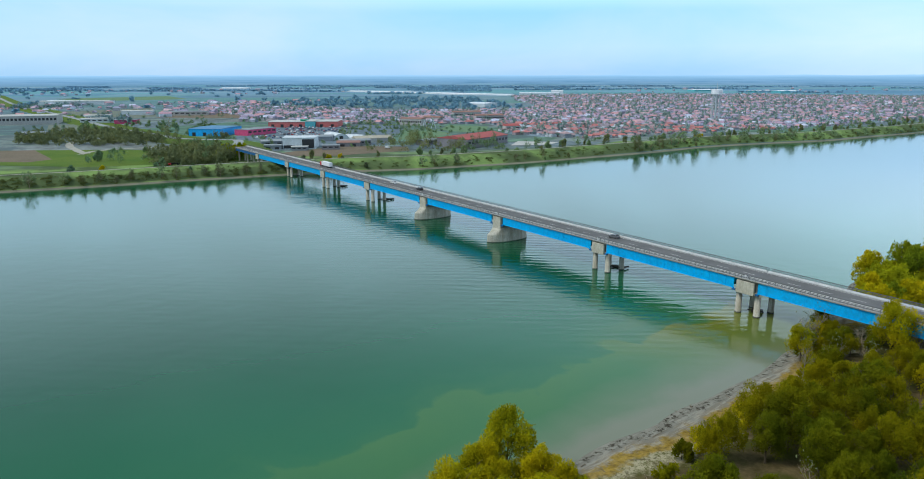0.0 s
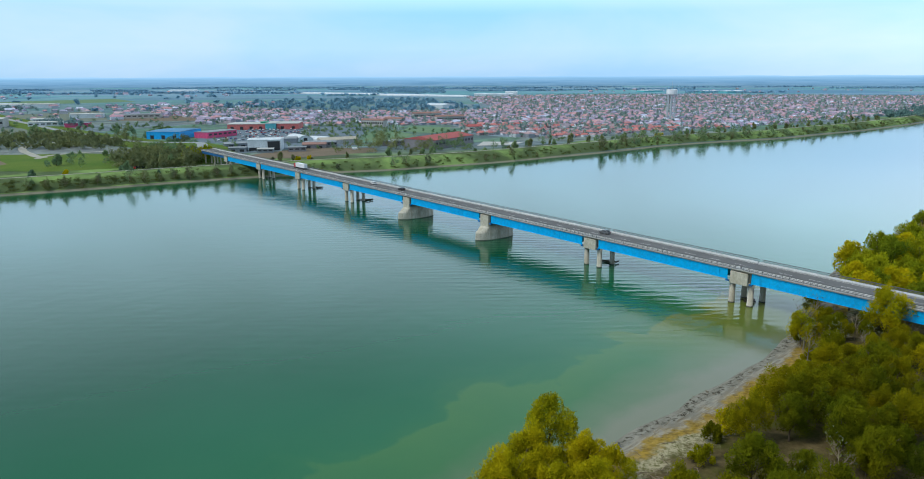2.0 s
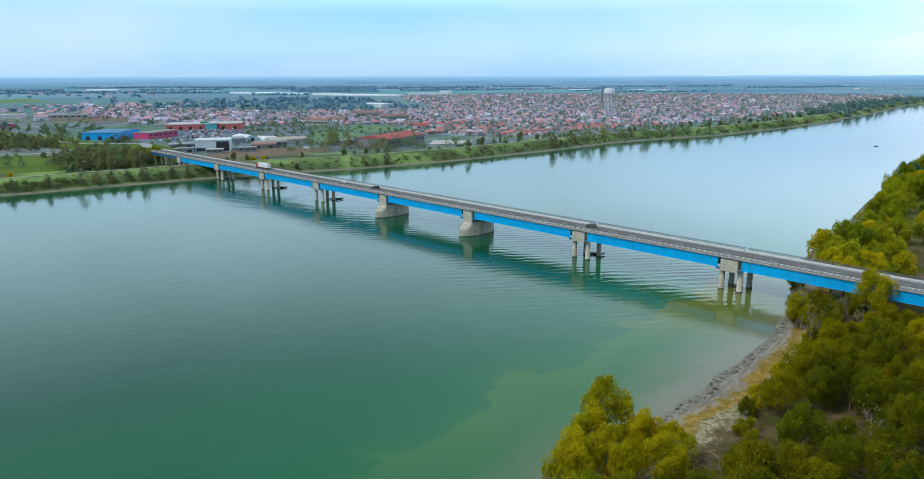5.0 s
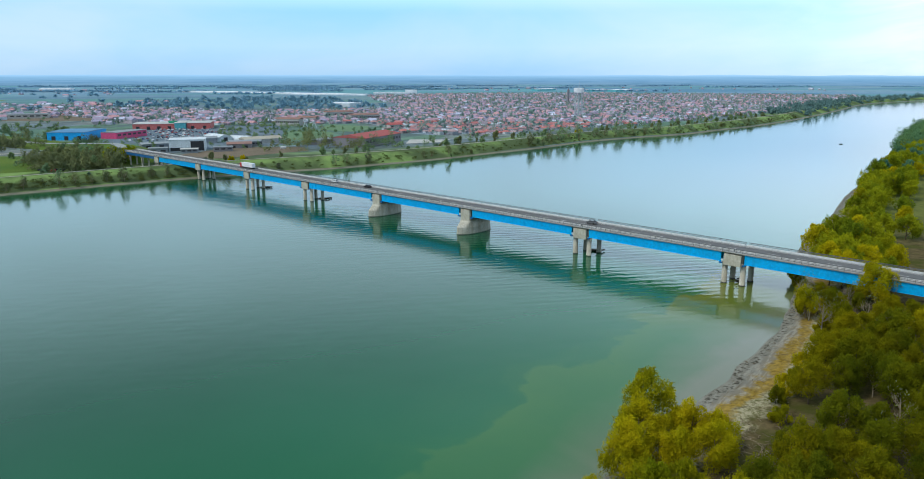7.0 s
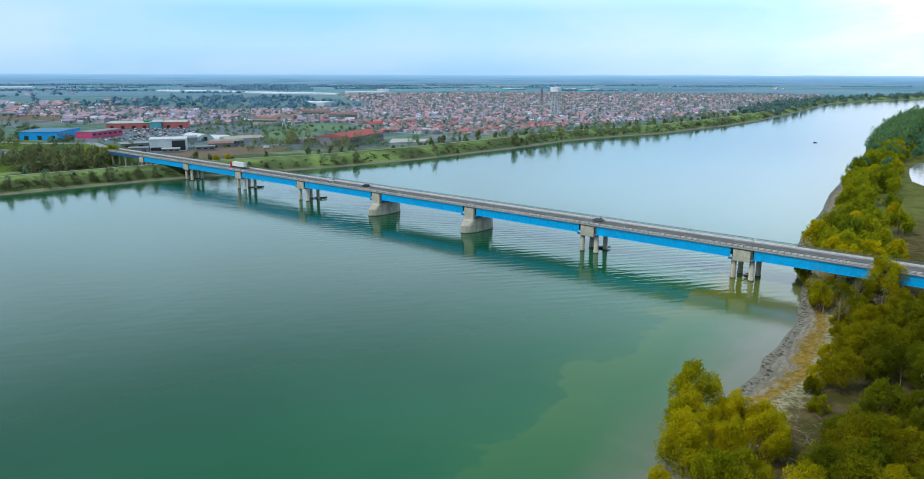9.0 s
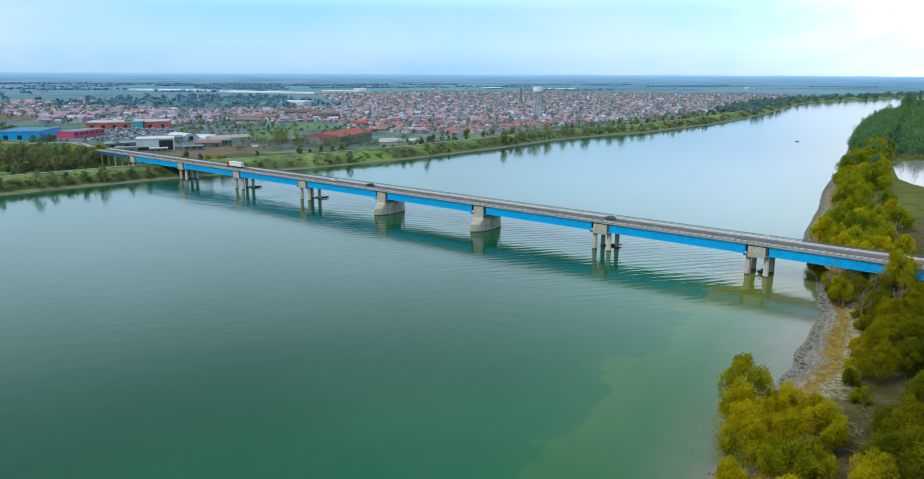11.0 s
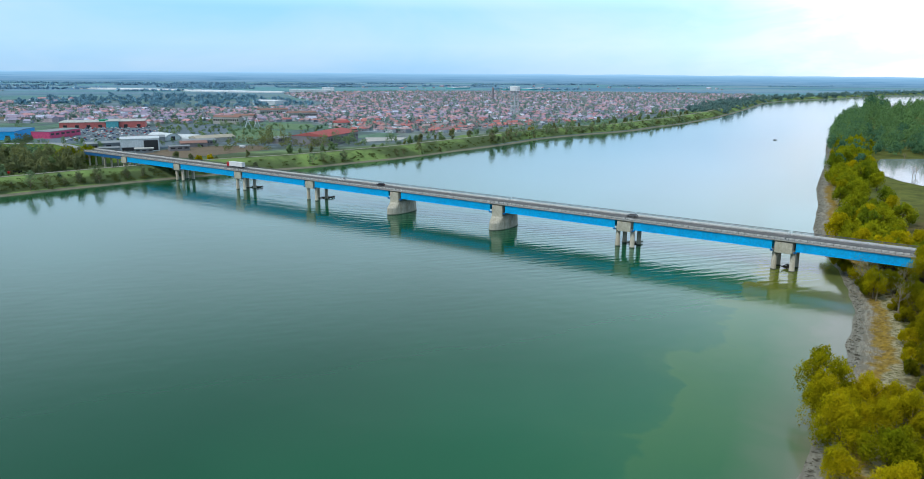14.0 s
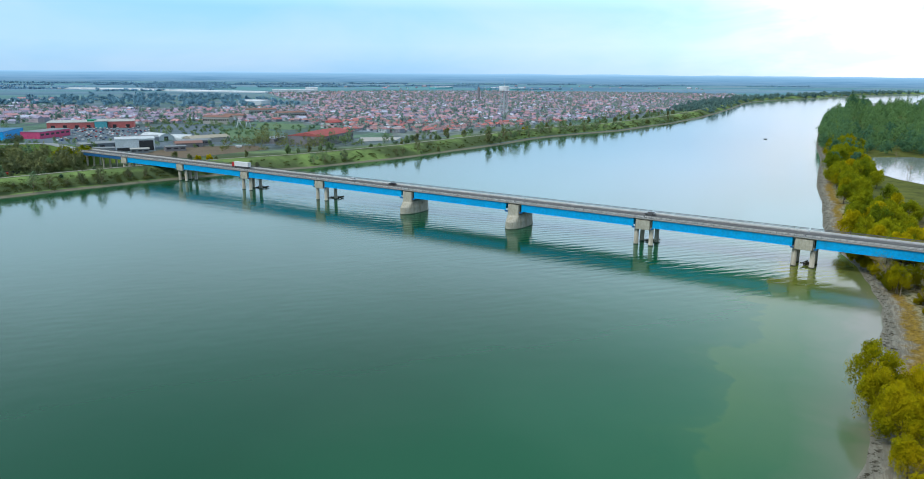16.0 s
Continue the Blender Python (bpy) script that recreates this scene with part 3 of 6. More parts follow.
def tube(verts, faces, points, radii, sides=6):
    """Adds a tapered tube along points to the lists."""
    start = len(verts)
    points = [Vector(p) for p in points]
    for i, (p, r) in enumerate(zip(points, radii)):
        ahead = (points[min(i + 1, len(points) - 1)] - points[max(i - 1, 0)]).normalized()
        a = ahead.orthogonal().normalized()
        b = ahead.cross(a)
        for k in range(sides):
            w = 2 * math.pi * k / sides
            verts.append(p + (a * math.cos(w) + b * math.sin(w)) * r)
    for i in range(len(points) - 1):
        for k in range(sides):
            q = start + i * sides
            faces.append((q + k, q + (k + 1) % sides, q + sides + (k + 1) % sides, q + sides + k))
    faces.append([start + (len(points) - 1) * sides + k for k in range(sides)])


def resample(points, step):
    """Points every step metres (further apart far off) on a smooth line through those given."""
    pts = np.array(points, float)
    out = []
    for i in range(len(pts) - 1):
        p0, p1, p2, p3 = pts[max(i - 1, 0)], pts[i], pts[i + 1], pts[min(i + 2, len(pts) - 1)]
        length = np.linalg.norm(p2 - p1)
        n = max(1, int(length / (step if np.linalg.norm((p1 + p2) / 2) < 1200 else step * 8)))
        for k in range(n):
            u = k / n
            m1, m2 = (p2 - p0) * 0.5 * min(1, length / max(np.linalg.norm(p1 - p0), 1)), (p3 - p1) * 0.5 * min(1, length / max(np.linalg.norm(p3 - p2), 1))
            out.append((2 * u**3 - 3 * u**2 + 1) * p1 + (u**3 - 2 * u**2 + u) * m1 + (-2 * u**3 + 3 * u**2) * p2 + (u**3 - u**2) * m2)
    out.append(pts[-1])
    return np.array(out)


def normals(line, left):
    t = np.gradient(line, axis=0)
    for _ in range(4):
        t[1:-1] = (t[:-2] + 2 * t[1:-1] + t[2:]) / 4
    t /= np.linalg.norm(t, axis=1)[:, None]
    return np.stack([-t[:, 1], t[:, 0]], 1) * (1 if left else -1)


def sheet(rows):
    """One mesh from rows of equally many points."""
    rows = [np.asarray(r) for r in rows]
    n = len(rows[0])
    verts = np.concatenate(rows)
    faces = [(i * n + k, i * n + k + 1, (i + 1) * n + k + 1, (i + 1) * n + k) for i in range(len(rows) - 1) for k in range(n - 1)]
    return mesh_of(verts, faces, "sheet", smooth=True)


def rough(xy, scale, amount, seed=0.0):
    return np.array([noise.noise(Vector((x * scale, y * scale, seed))) for x, y in xy]) * amount


# ---- the land and the river ----
FAR_BANK = [(-4700, -400), (-1500, 150), (-700, 290), (-400, 380), (-272, 426), (-214, 453), (-149, 486), (-73, 517), (-31, 527), (13, 546), (60, 568), (114, 602), (173, 638),
            (243, 689), (315, 723), (387, 750), (485, 811), (550, 850), (719, 976), (960, 1180), (1289, 1455), (1791, 1677), (2339, 1898), (4300, 2100)]
NEAR_BANK = [(-4700, -1200), (-600, -120), (-200, 10), (-60, 66), (-10, 97), (20, 117), (46, 137), (70, 155), (88, 174), (105, 193), (125, 220), (151, 247), (209, 299), (251, 340),
             (311, 392), (374, 446), (462, 528), (603, 651), (742, 767), (876, 869), (1072, 998), (1255, 1066), (1700, 1240), (2300, 1420), (4400, 1900)]
far_line, near_line = resample(FAR_BANK, 9.0), resample(NEAR_BANK, 3.0)
far_out, near_out = normals(far_line, True), normals(near_line, False)
near_line = near_line + near_out * (rough(near_line, 0.09, 1.5, 21.0) * np.clip((170 - near_line[:, 0]) / 60, 0, 1))[:, None]


def bank_rows(line, out, profile, seed):
    rows = []
    for off, z in profile:
        wob = rough(line, 0.03, min(off, 10) * 0.25, seed) + rough(line, 0.07, min(abs(off), 6) * 0.2, seed + 5)
        xy = line + out * (off + wob)[:, None]
        zz = np.full(len(line), float(z)) + rough(xy, 0.05, min(abs(z), 1.2) * 0.22, seed + 9)
        rows.append(np.column_stack([xy, zz]))
    return rows


FAR_PROFILE = [(-14, -3), (-3, -0.5), (1.5, 0.35), (4, 1.2), (8, 3.0), (14, 5.4), (19, 6.9), (22, 7.2), (29, 7.2), (40, 4.0), (52, 1.4), (80, 1.3)]
rows = bank_rows(far_line, far_out, FAR_PROFILE, 3.0)
last = rows[-1][:, :2]
gone = last / np.linalg.norm(last, axis=1)[:, None] * 4780.0
for u in (0.004, 0.012, 0.03, 0.06, 0.1, 0.17, 0.3, 0.5, 0.75, 1.0):
    rows.append(np.column_stack([last + (gone - last) * u, np.full(len(last), 1.0)]))
tagged(put("ground", sheet(rows), M_LAND), "flat green farmland behind a grassy river levee, hazed blue far off", "ground", kind="structure")

NEAR_PROFILE = [(-14, -2.5), (-3, -0.4), (1.0, 0.15), (3.5, 0.4), (7, 0.75), (11, 1.25), (16, 1.7), (26, 2.0), (45, 2.1)]
rows = bank_rows(near_line, near_out, NEAR_PROFILE, 11.0)
last = rows[-1][:, :2]
turn = np.radians(np.linspace(250, 322, len(last)))
gone = np.column_stack([np.cos(turn), np.sin(turn)])
for far in (15, 40, 90, 200, 500, 1200, 2600, 4200):
    rows.append(np.column_stack([last + gone * far, np.full(len(last), 2.1)]))
tagged(put("ground", sheet(rows), M_SHORE), "muddy shore with ochre grass and woodland floor", "ground", kind="structure")

ring = np.radians(np.arange(0, 360, 3))
disc = [(0, 0, 0)] + [(4770 * math.cos(a), 4770 * math.sin(a), 0) for a in ring]
tagged(put("water", mesh_of(disc, [(0, i + 1, (i + 1) % len(ring) + 1) for i in range(len(ring))]), M_WATER), "calm green river with faint ripples", "river", kind="structure")

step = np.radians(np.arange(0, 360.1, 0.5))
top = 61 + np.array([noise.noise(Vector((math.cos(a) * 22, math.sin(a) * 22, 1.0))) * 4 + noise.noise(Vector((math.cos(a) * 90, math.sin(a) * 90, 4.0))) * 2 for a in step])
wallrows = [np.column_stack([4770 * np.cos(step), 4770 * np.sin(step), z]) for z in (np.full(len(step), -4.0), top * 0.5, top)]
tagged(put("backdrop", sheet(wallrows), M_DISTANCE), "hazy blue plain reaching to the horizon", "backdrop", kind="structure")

# pond in the meadow behind the shore trees
pond = [(308, 309), (315, 334), (327, 355), (353, 381), (380, 406), (414, 430), (448, 420), (456, 398), (436, 366), (402, 334), (368, 310), (340, 298)]
bm = bmesh.new()
bm.faces.new([bm.verts.new((x, y, 2.32)) for x, y in pond])
tagged(put("water", bm, M_POND), "pale still pond in a marshy meadow", "pond", kind="structure")


def strip(name, line, width, z, material, label, category):
    """A flat band along a line on the ground."""
    line = np.array(line, float)
    out = normals(line, True)
    zz = np.full(len(line), z) if isinstance(z, (int, float)) else np.array(z)
    rows = [np.column_stack([line + out * o, zz]) for o in (-width / 2, width / 2)]
    return tagged(put(name, sheet(rows), material), label, category, kind="structure")


def patch(name, corners, z, material, label, category):
    bm = bmesh.new()
    bm.faces.new([bm.verts.new((x, y, z)) for x, y in corners])
    return tagged(put(name, bm, material), label, category, kind="structure")


keep = np.linalg.norm(far_line, axis=1) < 1500
crest = (far_line + far_out * 25.5)[keep]
strip("path", crest, 2.3, 7.5, M_TRACK, "pale gravel path along the levee crest", "path")
strip("path", resample([(-240, 696), (-262, 690), (-290, 684), (-316, 668), (-326, 648), (-324, 626)], 4.0), 6.0, 1.30, M_TRACK, "pale track across the meadow", "path")
strip("path", resample([(-322, 634), (-334, 646), (-350, 668), (-369, 695), (-388, 735), (-387, 770), (-365, 798), (-335, 812)], 4.0), 7.0, 1.31, M_TRACK, "pale winding track through the meadow", "path")
patch("field", [(-420, 560), (-275, 540), (-215, 560), (-205, 640), (-300, 668), (-420, 660)], 1.15, M_GRASS, "bright green meadow behind the levee", "field")
patch("field", [(-205, 585), (-172, 575), (-168, 650), (-205, 690), (-260, 735), (-270, 700)], 1.17, M_GRASS, "bright green verge beside the bridge ramp", "field")
patch("field", [(-170, 612), (-110, 608), (-40, 655), (-45, 690), (-110, 700), (-150, 640)], 1.18, M_SOIL, "brown bare earth yard behind the levee", "field")
patch("field", [(-21, 900), (-8, 982), (46, 960), (40, 900), (18, 862)], 1.2, M_PITCH, "green football pitch at the edge of the town", "field")
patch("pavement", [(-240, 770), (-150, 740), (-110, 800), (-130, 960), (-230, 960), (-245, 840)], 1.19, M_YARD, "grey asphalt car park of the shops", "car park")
patch("pavement", [(55, 700), (92, 706), (108, 735), (66, 745)], 1.21, M_PALE, "pale concrete yard beside the tiled hall", "yard")
patch("field", [(-480, 1170), (-330, 1150), (-300, 1330), (-470, 1400)], 1.16, M_SOIL, "brown ploughed field beside the trunk road", "field")
patch("field", [(-752, 1346), (-621, 1505), (-488, 1197), (-525, 1123), (-583, 1126)], 1.165, M_STUBBLE, "wide tan stubble field beside the trunk road", "field")
patch("field", [(-555, 997), (-527, 1015), (-435, 890), (-460, 870), (-500, 893)], 1.17, M_STUBBLE, "tan rough field beside the trunk road", "field")
patch("field", [(-1136, 2077), (-905, 2326), (-743, 2046), (-935, 1888)], 1.2, M_PITCH, "pale green field in the plain", "field")
patch("field", [(-420, 656), (-385, 664), (-329, 590), (-337, 571), (-420, 575)], 1.19, M_SOIL, "brown heaped earth beside the meadow", "field")
patch("field", [(-294, 755), (-238, 715), (-222, 662), (-250, 690)], 1.18, M_GRASS, "bright green field below the trunk road", "field")
patch("field", [(-60, 770), (-20, 760), (-5, 850), (-24, 895), (-60, 880)], 1.2, M_PITCH, "green lawn between sheds and town", "field")
patch("pavement", [(-130, 830), (-66, 800), (-62, 900), (-70, 990), (-128, 990)], 1.205, M_YARD, "grey car park between shops and pitch", "car park")
patch("pavement", [(-200, 640), (-175, 640), (-112, 705), (-60, 712), (-66, 790), (-150, 740), (-205, 735)], 1.185, M_YARD, "grey works yard beside the ramp", "yard")
patch("pavement", [(-40, 690), (0, 672), (40, 760), (10, 800), (-30, 770)], 1.215, M_YARD, "grey yard round the tiled hall", "yard")

# ---- the bridge: x runs along it from the near bank, y towards the camera ----
BRIDGE = Matrix.Translation((82.1, 201.5, 0)) @ Matrix.Rotation(math.atan2(0.82716, -0.56196), 4, "Z")
SPAN, MIDDLE, WIDE = 59.14, -4.0, 12.4
bridge = thing("road_bridge", "long road bridge with bright blue steel girders on concrete piers", "bridge", BRIDGE)


def column_pier(x, tall=6.7, base=0.0):
    pier = put("pier", one_box(-3.3, -10.9, tall, 3.3, -1.2, 10.55, 0.08), M_CONCRETE, bridge, "concrete pier table", Matrix.Translation((x, 0, 0)))
    bm = bmesh.new()
    box(bm, -3.55, -11.5, tall + 0.25, 3.55, -0.55, tall + 1.0, 0.06)
    put("ledge", bm, M_CONCRETE, pier, "dark stained concrete bearing ledge")
    for sx in (-1, 1):
        for y in (-0.55, -4.2, -8.0, -11.8):
            put("bearing", one_box(sx * 3.3, y - 0.35, tall + 0.3, sx * 4.4, y + 0.35, 7.5, 0.04), M_BLUE_DARK, pier)
    put("facing", one_box(-2.9, -0.85, tall - 0.05, 2.9, -0.12, 10.5, 0.1), M_PIER, pier, "pale concrete face")
    for sx in (-3.05, 3.05):
        for y in (-2.4, -9.6):
            v, f = [], []
            tube(v, f, [(sx, y, base - 3), (sx, y, 0.9), (sx, y, 0.95), (sx, y, tall + 0.3)], [0.97, 0.97, 0.9, 0.88], 20)
            put("column", mesh_of(v, f, "column", True), M_PIER, pier)
            v, f = [], []
            tube(v, f, [(sx, y, base - 0.5), (sx, y, base + 0.25), (sx, y, base + 0.55)], [1.0, 1.0, 0.92], 20)
            put("tide_mark", mesh_of(v, f, "tide_mark", True), M_WET, pier, "dark wet band at the water line")
    return pier


def hull(l, half, k=1.0):
    """Plan of a pier foot with rounded prows, centred on the deck."""
    return [(math.copysign(abs(math.cos(a)) ** 1.35, math.cos(a)) * half * k, -6.0 + math.copysign(abs(math.sin(a)) ** 0.75, math.sin(a)) * l * k) for a in [2 * math.pi * i / 32 for i in range(32)]]


def caisson_pier(x):
    bm = bmesh.new()
    prism(bm, hull(10.6, 4.3), -3, 0.3, hull(10.5, 4.2))
    prism(bm, hull(10.5, 4.2), 0.3, 3.1, hull(10.3, 4.0))
    pier = put("pier", bm, M_PIER, bridge, "boat-shaped concrete pier foot with stains", Matrix.Translation((x, 0, 0)))
    bm = bmesh.new()
    foot = hull(10.3, 4.0)
    low = [bm.verts.new((px, py, 3.1)) for px, py in foot]
    high = [bm.verts.new((max(-2.9, min(2.9, px)), min(py, -0.6), 5.9) if py > -6.0 else (px * 0.98, -6.0 + (py + 6.0) * 0.985, 6.1)) for px, py in foot]
    for i in range(len(foot)):
        j = (i + 1) % len(foot)
        bm.faces.new((low[i], low[j], high[j], high[i]))
    top = bm.verts.new((0, -6.0, 6.3))
    for i in range(len(foot)):
        bm.faces.new((high[i], high[(i + 1) % len(foot)], top))
    bmesh.ops.remove_doubles(bm, verts=bm.verts[:], dist=0.01)
    put("shoulder", bm, M_PIER, pier, "sloping concrete cutwater shoulder")
    put("stem", one_box(-2.9, -11.3, 3.6, 2.9, -0.5, 10.5, 0.12), M_CONCRETE, pier)
    put("facing", one_box(-2.6, -0.6, 5.2, 2.6, -0.12, 10.5, 0.1), M_PIER, pier, "pale concrete face")
    for sx in (-1, 1):
        for y in (-0.55, -4.2, -8.0, -11.8):
            put("bearing", one_box(sx * 2.9, y - 0.35, 6.9, sx * 4.4, y + 0.35, 7.5, 0.04), M_BLUE_DARK, pier)
    put("tide_mark", (lambda b: (prism(b, hull(10.66, 4.36), -0.5, 0.28), b)[1])(bmesh.new()), M_WET, pier, "dark wet band at the water line")
    return pier


def girder_span(x0, x1):
    """Four blue plate girders with flanges and stiffeners, each a part, and their cross frames."""
    for y in (-0.55, -4.2, -8.0, -11.8):
        bm = bmesh.new()
        box(bm, x0, y - 0.03, 7.75, x1, y + 0.03, 10.9)
        box(bm, x0, y - 0.32, 7.68, x1, y + 0.32, 7.76), box(bm, x0, y - 0.3, 10.86, x1, y + 0.3, 10.93)
        for k in range(1, 18):
            xx = x0 + (x1 - x0) * k / 18
            box(bm, xx - 0.02, y + 0.03, 7.76, xx + 0.02, y + 0.11, 10.86)
        box(bm, x0, y - 0.2, 7.5, x0 + 0.5, y + 0.2, 7.7), box(bm, x1 - 0.5, y - 0.2, 7.5, x1, y + 0.2, 7.7)
        put("girder", bm, M_BLUE, bridge)
    bm = bmesh.new()
    for k in range(7):
        xx = x0 + 1 + (x1 - x0 - 2) * k / 6
        box(bm, xx - 0.12, -11.7, 8.3, xx + 0.12, -0.7, 8.5), box(bm, xx - 0.12, -11.7, 10.2, xx + 0.12, -0.7, 10.4)
    put("cross_frame", bm, M_BLUE_DARK, bridge)


def railing(x0, x1, y, name="railing"):
    """Posts and three rails of one span on one edge."""
    bm = bmesh.new()
    n = max(2, int((x1 - x0) / 1.97))
    for k in range(n):
        xx = x0 + (x1 - x0) * (k + 0.5) / n
        box(bm, xx - 0.05, y - 0.05, 11.3, xx + 0.05, y + 0.05, 12.42)
    for z, h in ((11.72, 0.06), (12.06, 0.06), (12.46, 0.11)):
        box(bm, x0, y - 0.05, z - h, x1, y + 0.05, z + h)
    return put(name, bm, M_RAIL, bridge)


def crash_barrier(x0, x1, y):
    bm = bmesh.new()
    n = int((x1 - x0) / 3.9)
    for k in range(n):
        xx = x0 + (x1 - x0) * (k + 0.5) / n
        box(bm, xx - 0.07, y - 0.07, 11.2, xx + 0.07, y + 0.07, 11.95)
    box(bm, x0, y - 0.1, 11.50, x1, y + 0.1, 11.70), box(bm, x0, y - 0.1, 11.78, x1, y + 0.1, 12.02)
    return put("crash_barrier", bm, M_BARRIER, bridge)


PIERS = [MIDDLE + SPAN * k for k in range(-2, 8)]
for k, x in enumerate(PIERS):
    number = k - 2
    if number in (2, 3):
        caisson_pier(x)
    elif number >= 0:
        column_pier(x, base=0.0 if number < 7 else 2.0)
    else:
        column_pier(x, base=2.0)
END = PIERS[-1] + SPAN
for a, b in zip(PIERS[:-1], PIERS[1:]):
    girder_span(a + 3.9, b - 3.9)
bm = bmesh.new()
for y in (-0.75, -6.2, -11.6):
    box(bm, PIERS[-1] + 3.6, y - 0.3, 8.9, END + 8, y + 0.3, 10.9, 0.03)
put("end_beam", bm, M_BLUE_DARK, bridge, "shallower dark blue end beams")
for x in (PIERS[-1] + 26, PIERS[-1] + 46):
    bm = bmesh.new()
    for y in (-1.6, -6.2, -10.8):
        box(bm, x - 0.5, y - 0.5, 0.5, x + 0.5, y + 0.5, 8.3, 0.05)
    box(bm, x - 0.7, -11.6, 8.0, x + 0.7, -0.8, 8.95, 0.05)
    put("trestle", bm, M_PIER, bridge, "pale concrete trestle on the bank")
for a, b in zip([PIERS[0] - 3] + PIERS[1:], PIERS[1:] + [END + 8]):
    put("deck_slab", one_box(a + 0.06, -WIDE, 10.94, b - 0.06, 0.0, 11.2, 0.03), M_CONCRETE, bridge, "grey concrete deck slab")
    put("carriageway", one_box(a, -WIDE + 1.5, 11.2, b, -1.5, 11.26), M_ASPHALT, bridge, "grey asphalt carriageway")
    for y0, y1 in ((-WIDE, -WIDE + 1.42), (-1.42, 0.0)):
        put("kerb", one_box(a + 0.03, y0 - 0.05 if y0 < -5 else y0, 11.2, b - 0.03, y1 + (0.05 if y1 == 0.0 else 0), 11.38, 0.03), M_WALKWAY, bridge, "raised concrete walkway")
    for y in (-0.02, -WIDE + 0.02):
        railing(a + 0.3, b - 0.3, y)
    for y in (-1.35, -WIDE + 1.35):
        crash_barrier(a + 0.3, b - 0.3, y)
    bm = bmesh.new()
    for y in (-1.95, -WIDE + 1.95):
        box(bm, a, y - 0.08, 11.26, b, y + 0.08, 11.268)
    n = int((b - a) / 9)
    for k in range(n):
        box(bm, a + 9 * k + 1, -WIDE / 2 - 0.07, 11.26, a + 9 * k + 5, -WIDE / 2 + 0.07, 11.268)
    put("road_marking", bm, M_LINE, bridge, "white lane lines")
    put("expansion_joint", one_box(b - 0.2, -WIDE + 1.5, 11.262, b + 0.2, -1.5, 11.272), M_DARK, bridge)


def on_bridge(x, y, z, turn=0.0):
    return BRIDGE @ pose(x, y, z, 0, 0, turn)


# embankment and road beyond the bridge
start = BRIDGE @ Vector((END + 7, -WIDE / 2, 0))
ramp_line = resample([(start.x, start.y), (-212, 706), (-245, 728), (-284, 762), (-354, 841), (-434, 928), (-575, 1116), (-812, 1425), (-1033, 1715), (-1500, 2400)], 12.0)
far_along = np.concatenate([[0], np.cumsum(np.linalg.norm(np.diff(ramp_line, axis=0), axis=1))])
level = np.interp(far_along, [0, 60, 220, 9999], [11.2, 8.2, 2.2, 1.6])
strip("road", ramp_line, 9.0, level + 0.12, M_ROAD_PALE, "grey trunk road on a grassy ramp", "road")
foot = ramp_line[0] - (ramp_line[1] - ramp_line[0]) / np.linalg.norm(ramp_line[1] - ramp_line[0]) * 12.0
bed, rise = np.vstack([foot, ramp_line]), np.concatenate([[0.9], level])      # the ramp's nose under the last span
side = normals(bed, True)
slopes = [np.column_stack([bed + side * o, np.maximum(rise - drop, 0.9)]) for o, drop in ((-30, 99), (-7, 0.15), (7, 0.15), (30, 99))]
put("abutment", one_box(END + 6.5, -WIDE - 0.6, 0.5, END + 10, 0.6, 10.9, 0.1), M_PIER, bridge, "concrete abutment at the bank")
tagged(put("embankment", sheet(slopes), M_GRASS), "green grass ramp carrying the road off the bridge", "embankment", kind="structure")


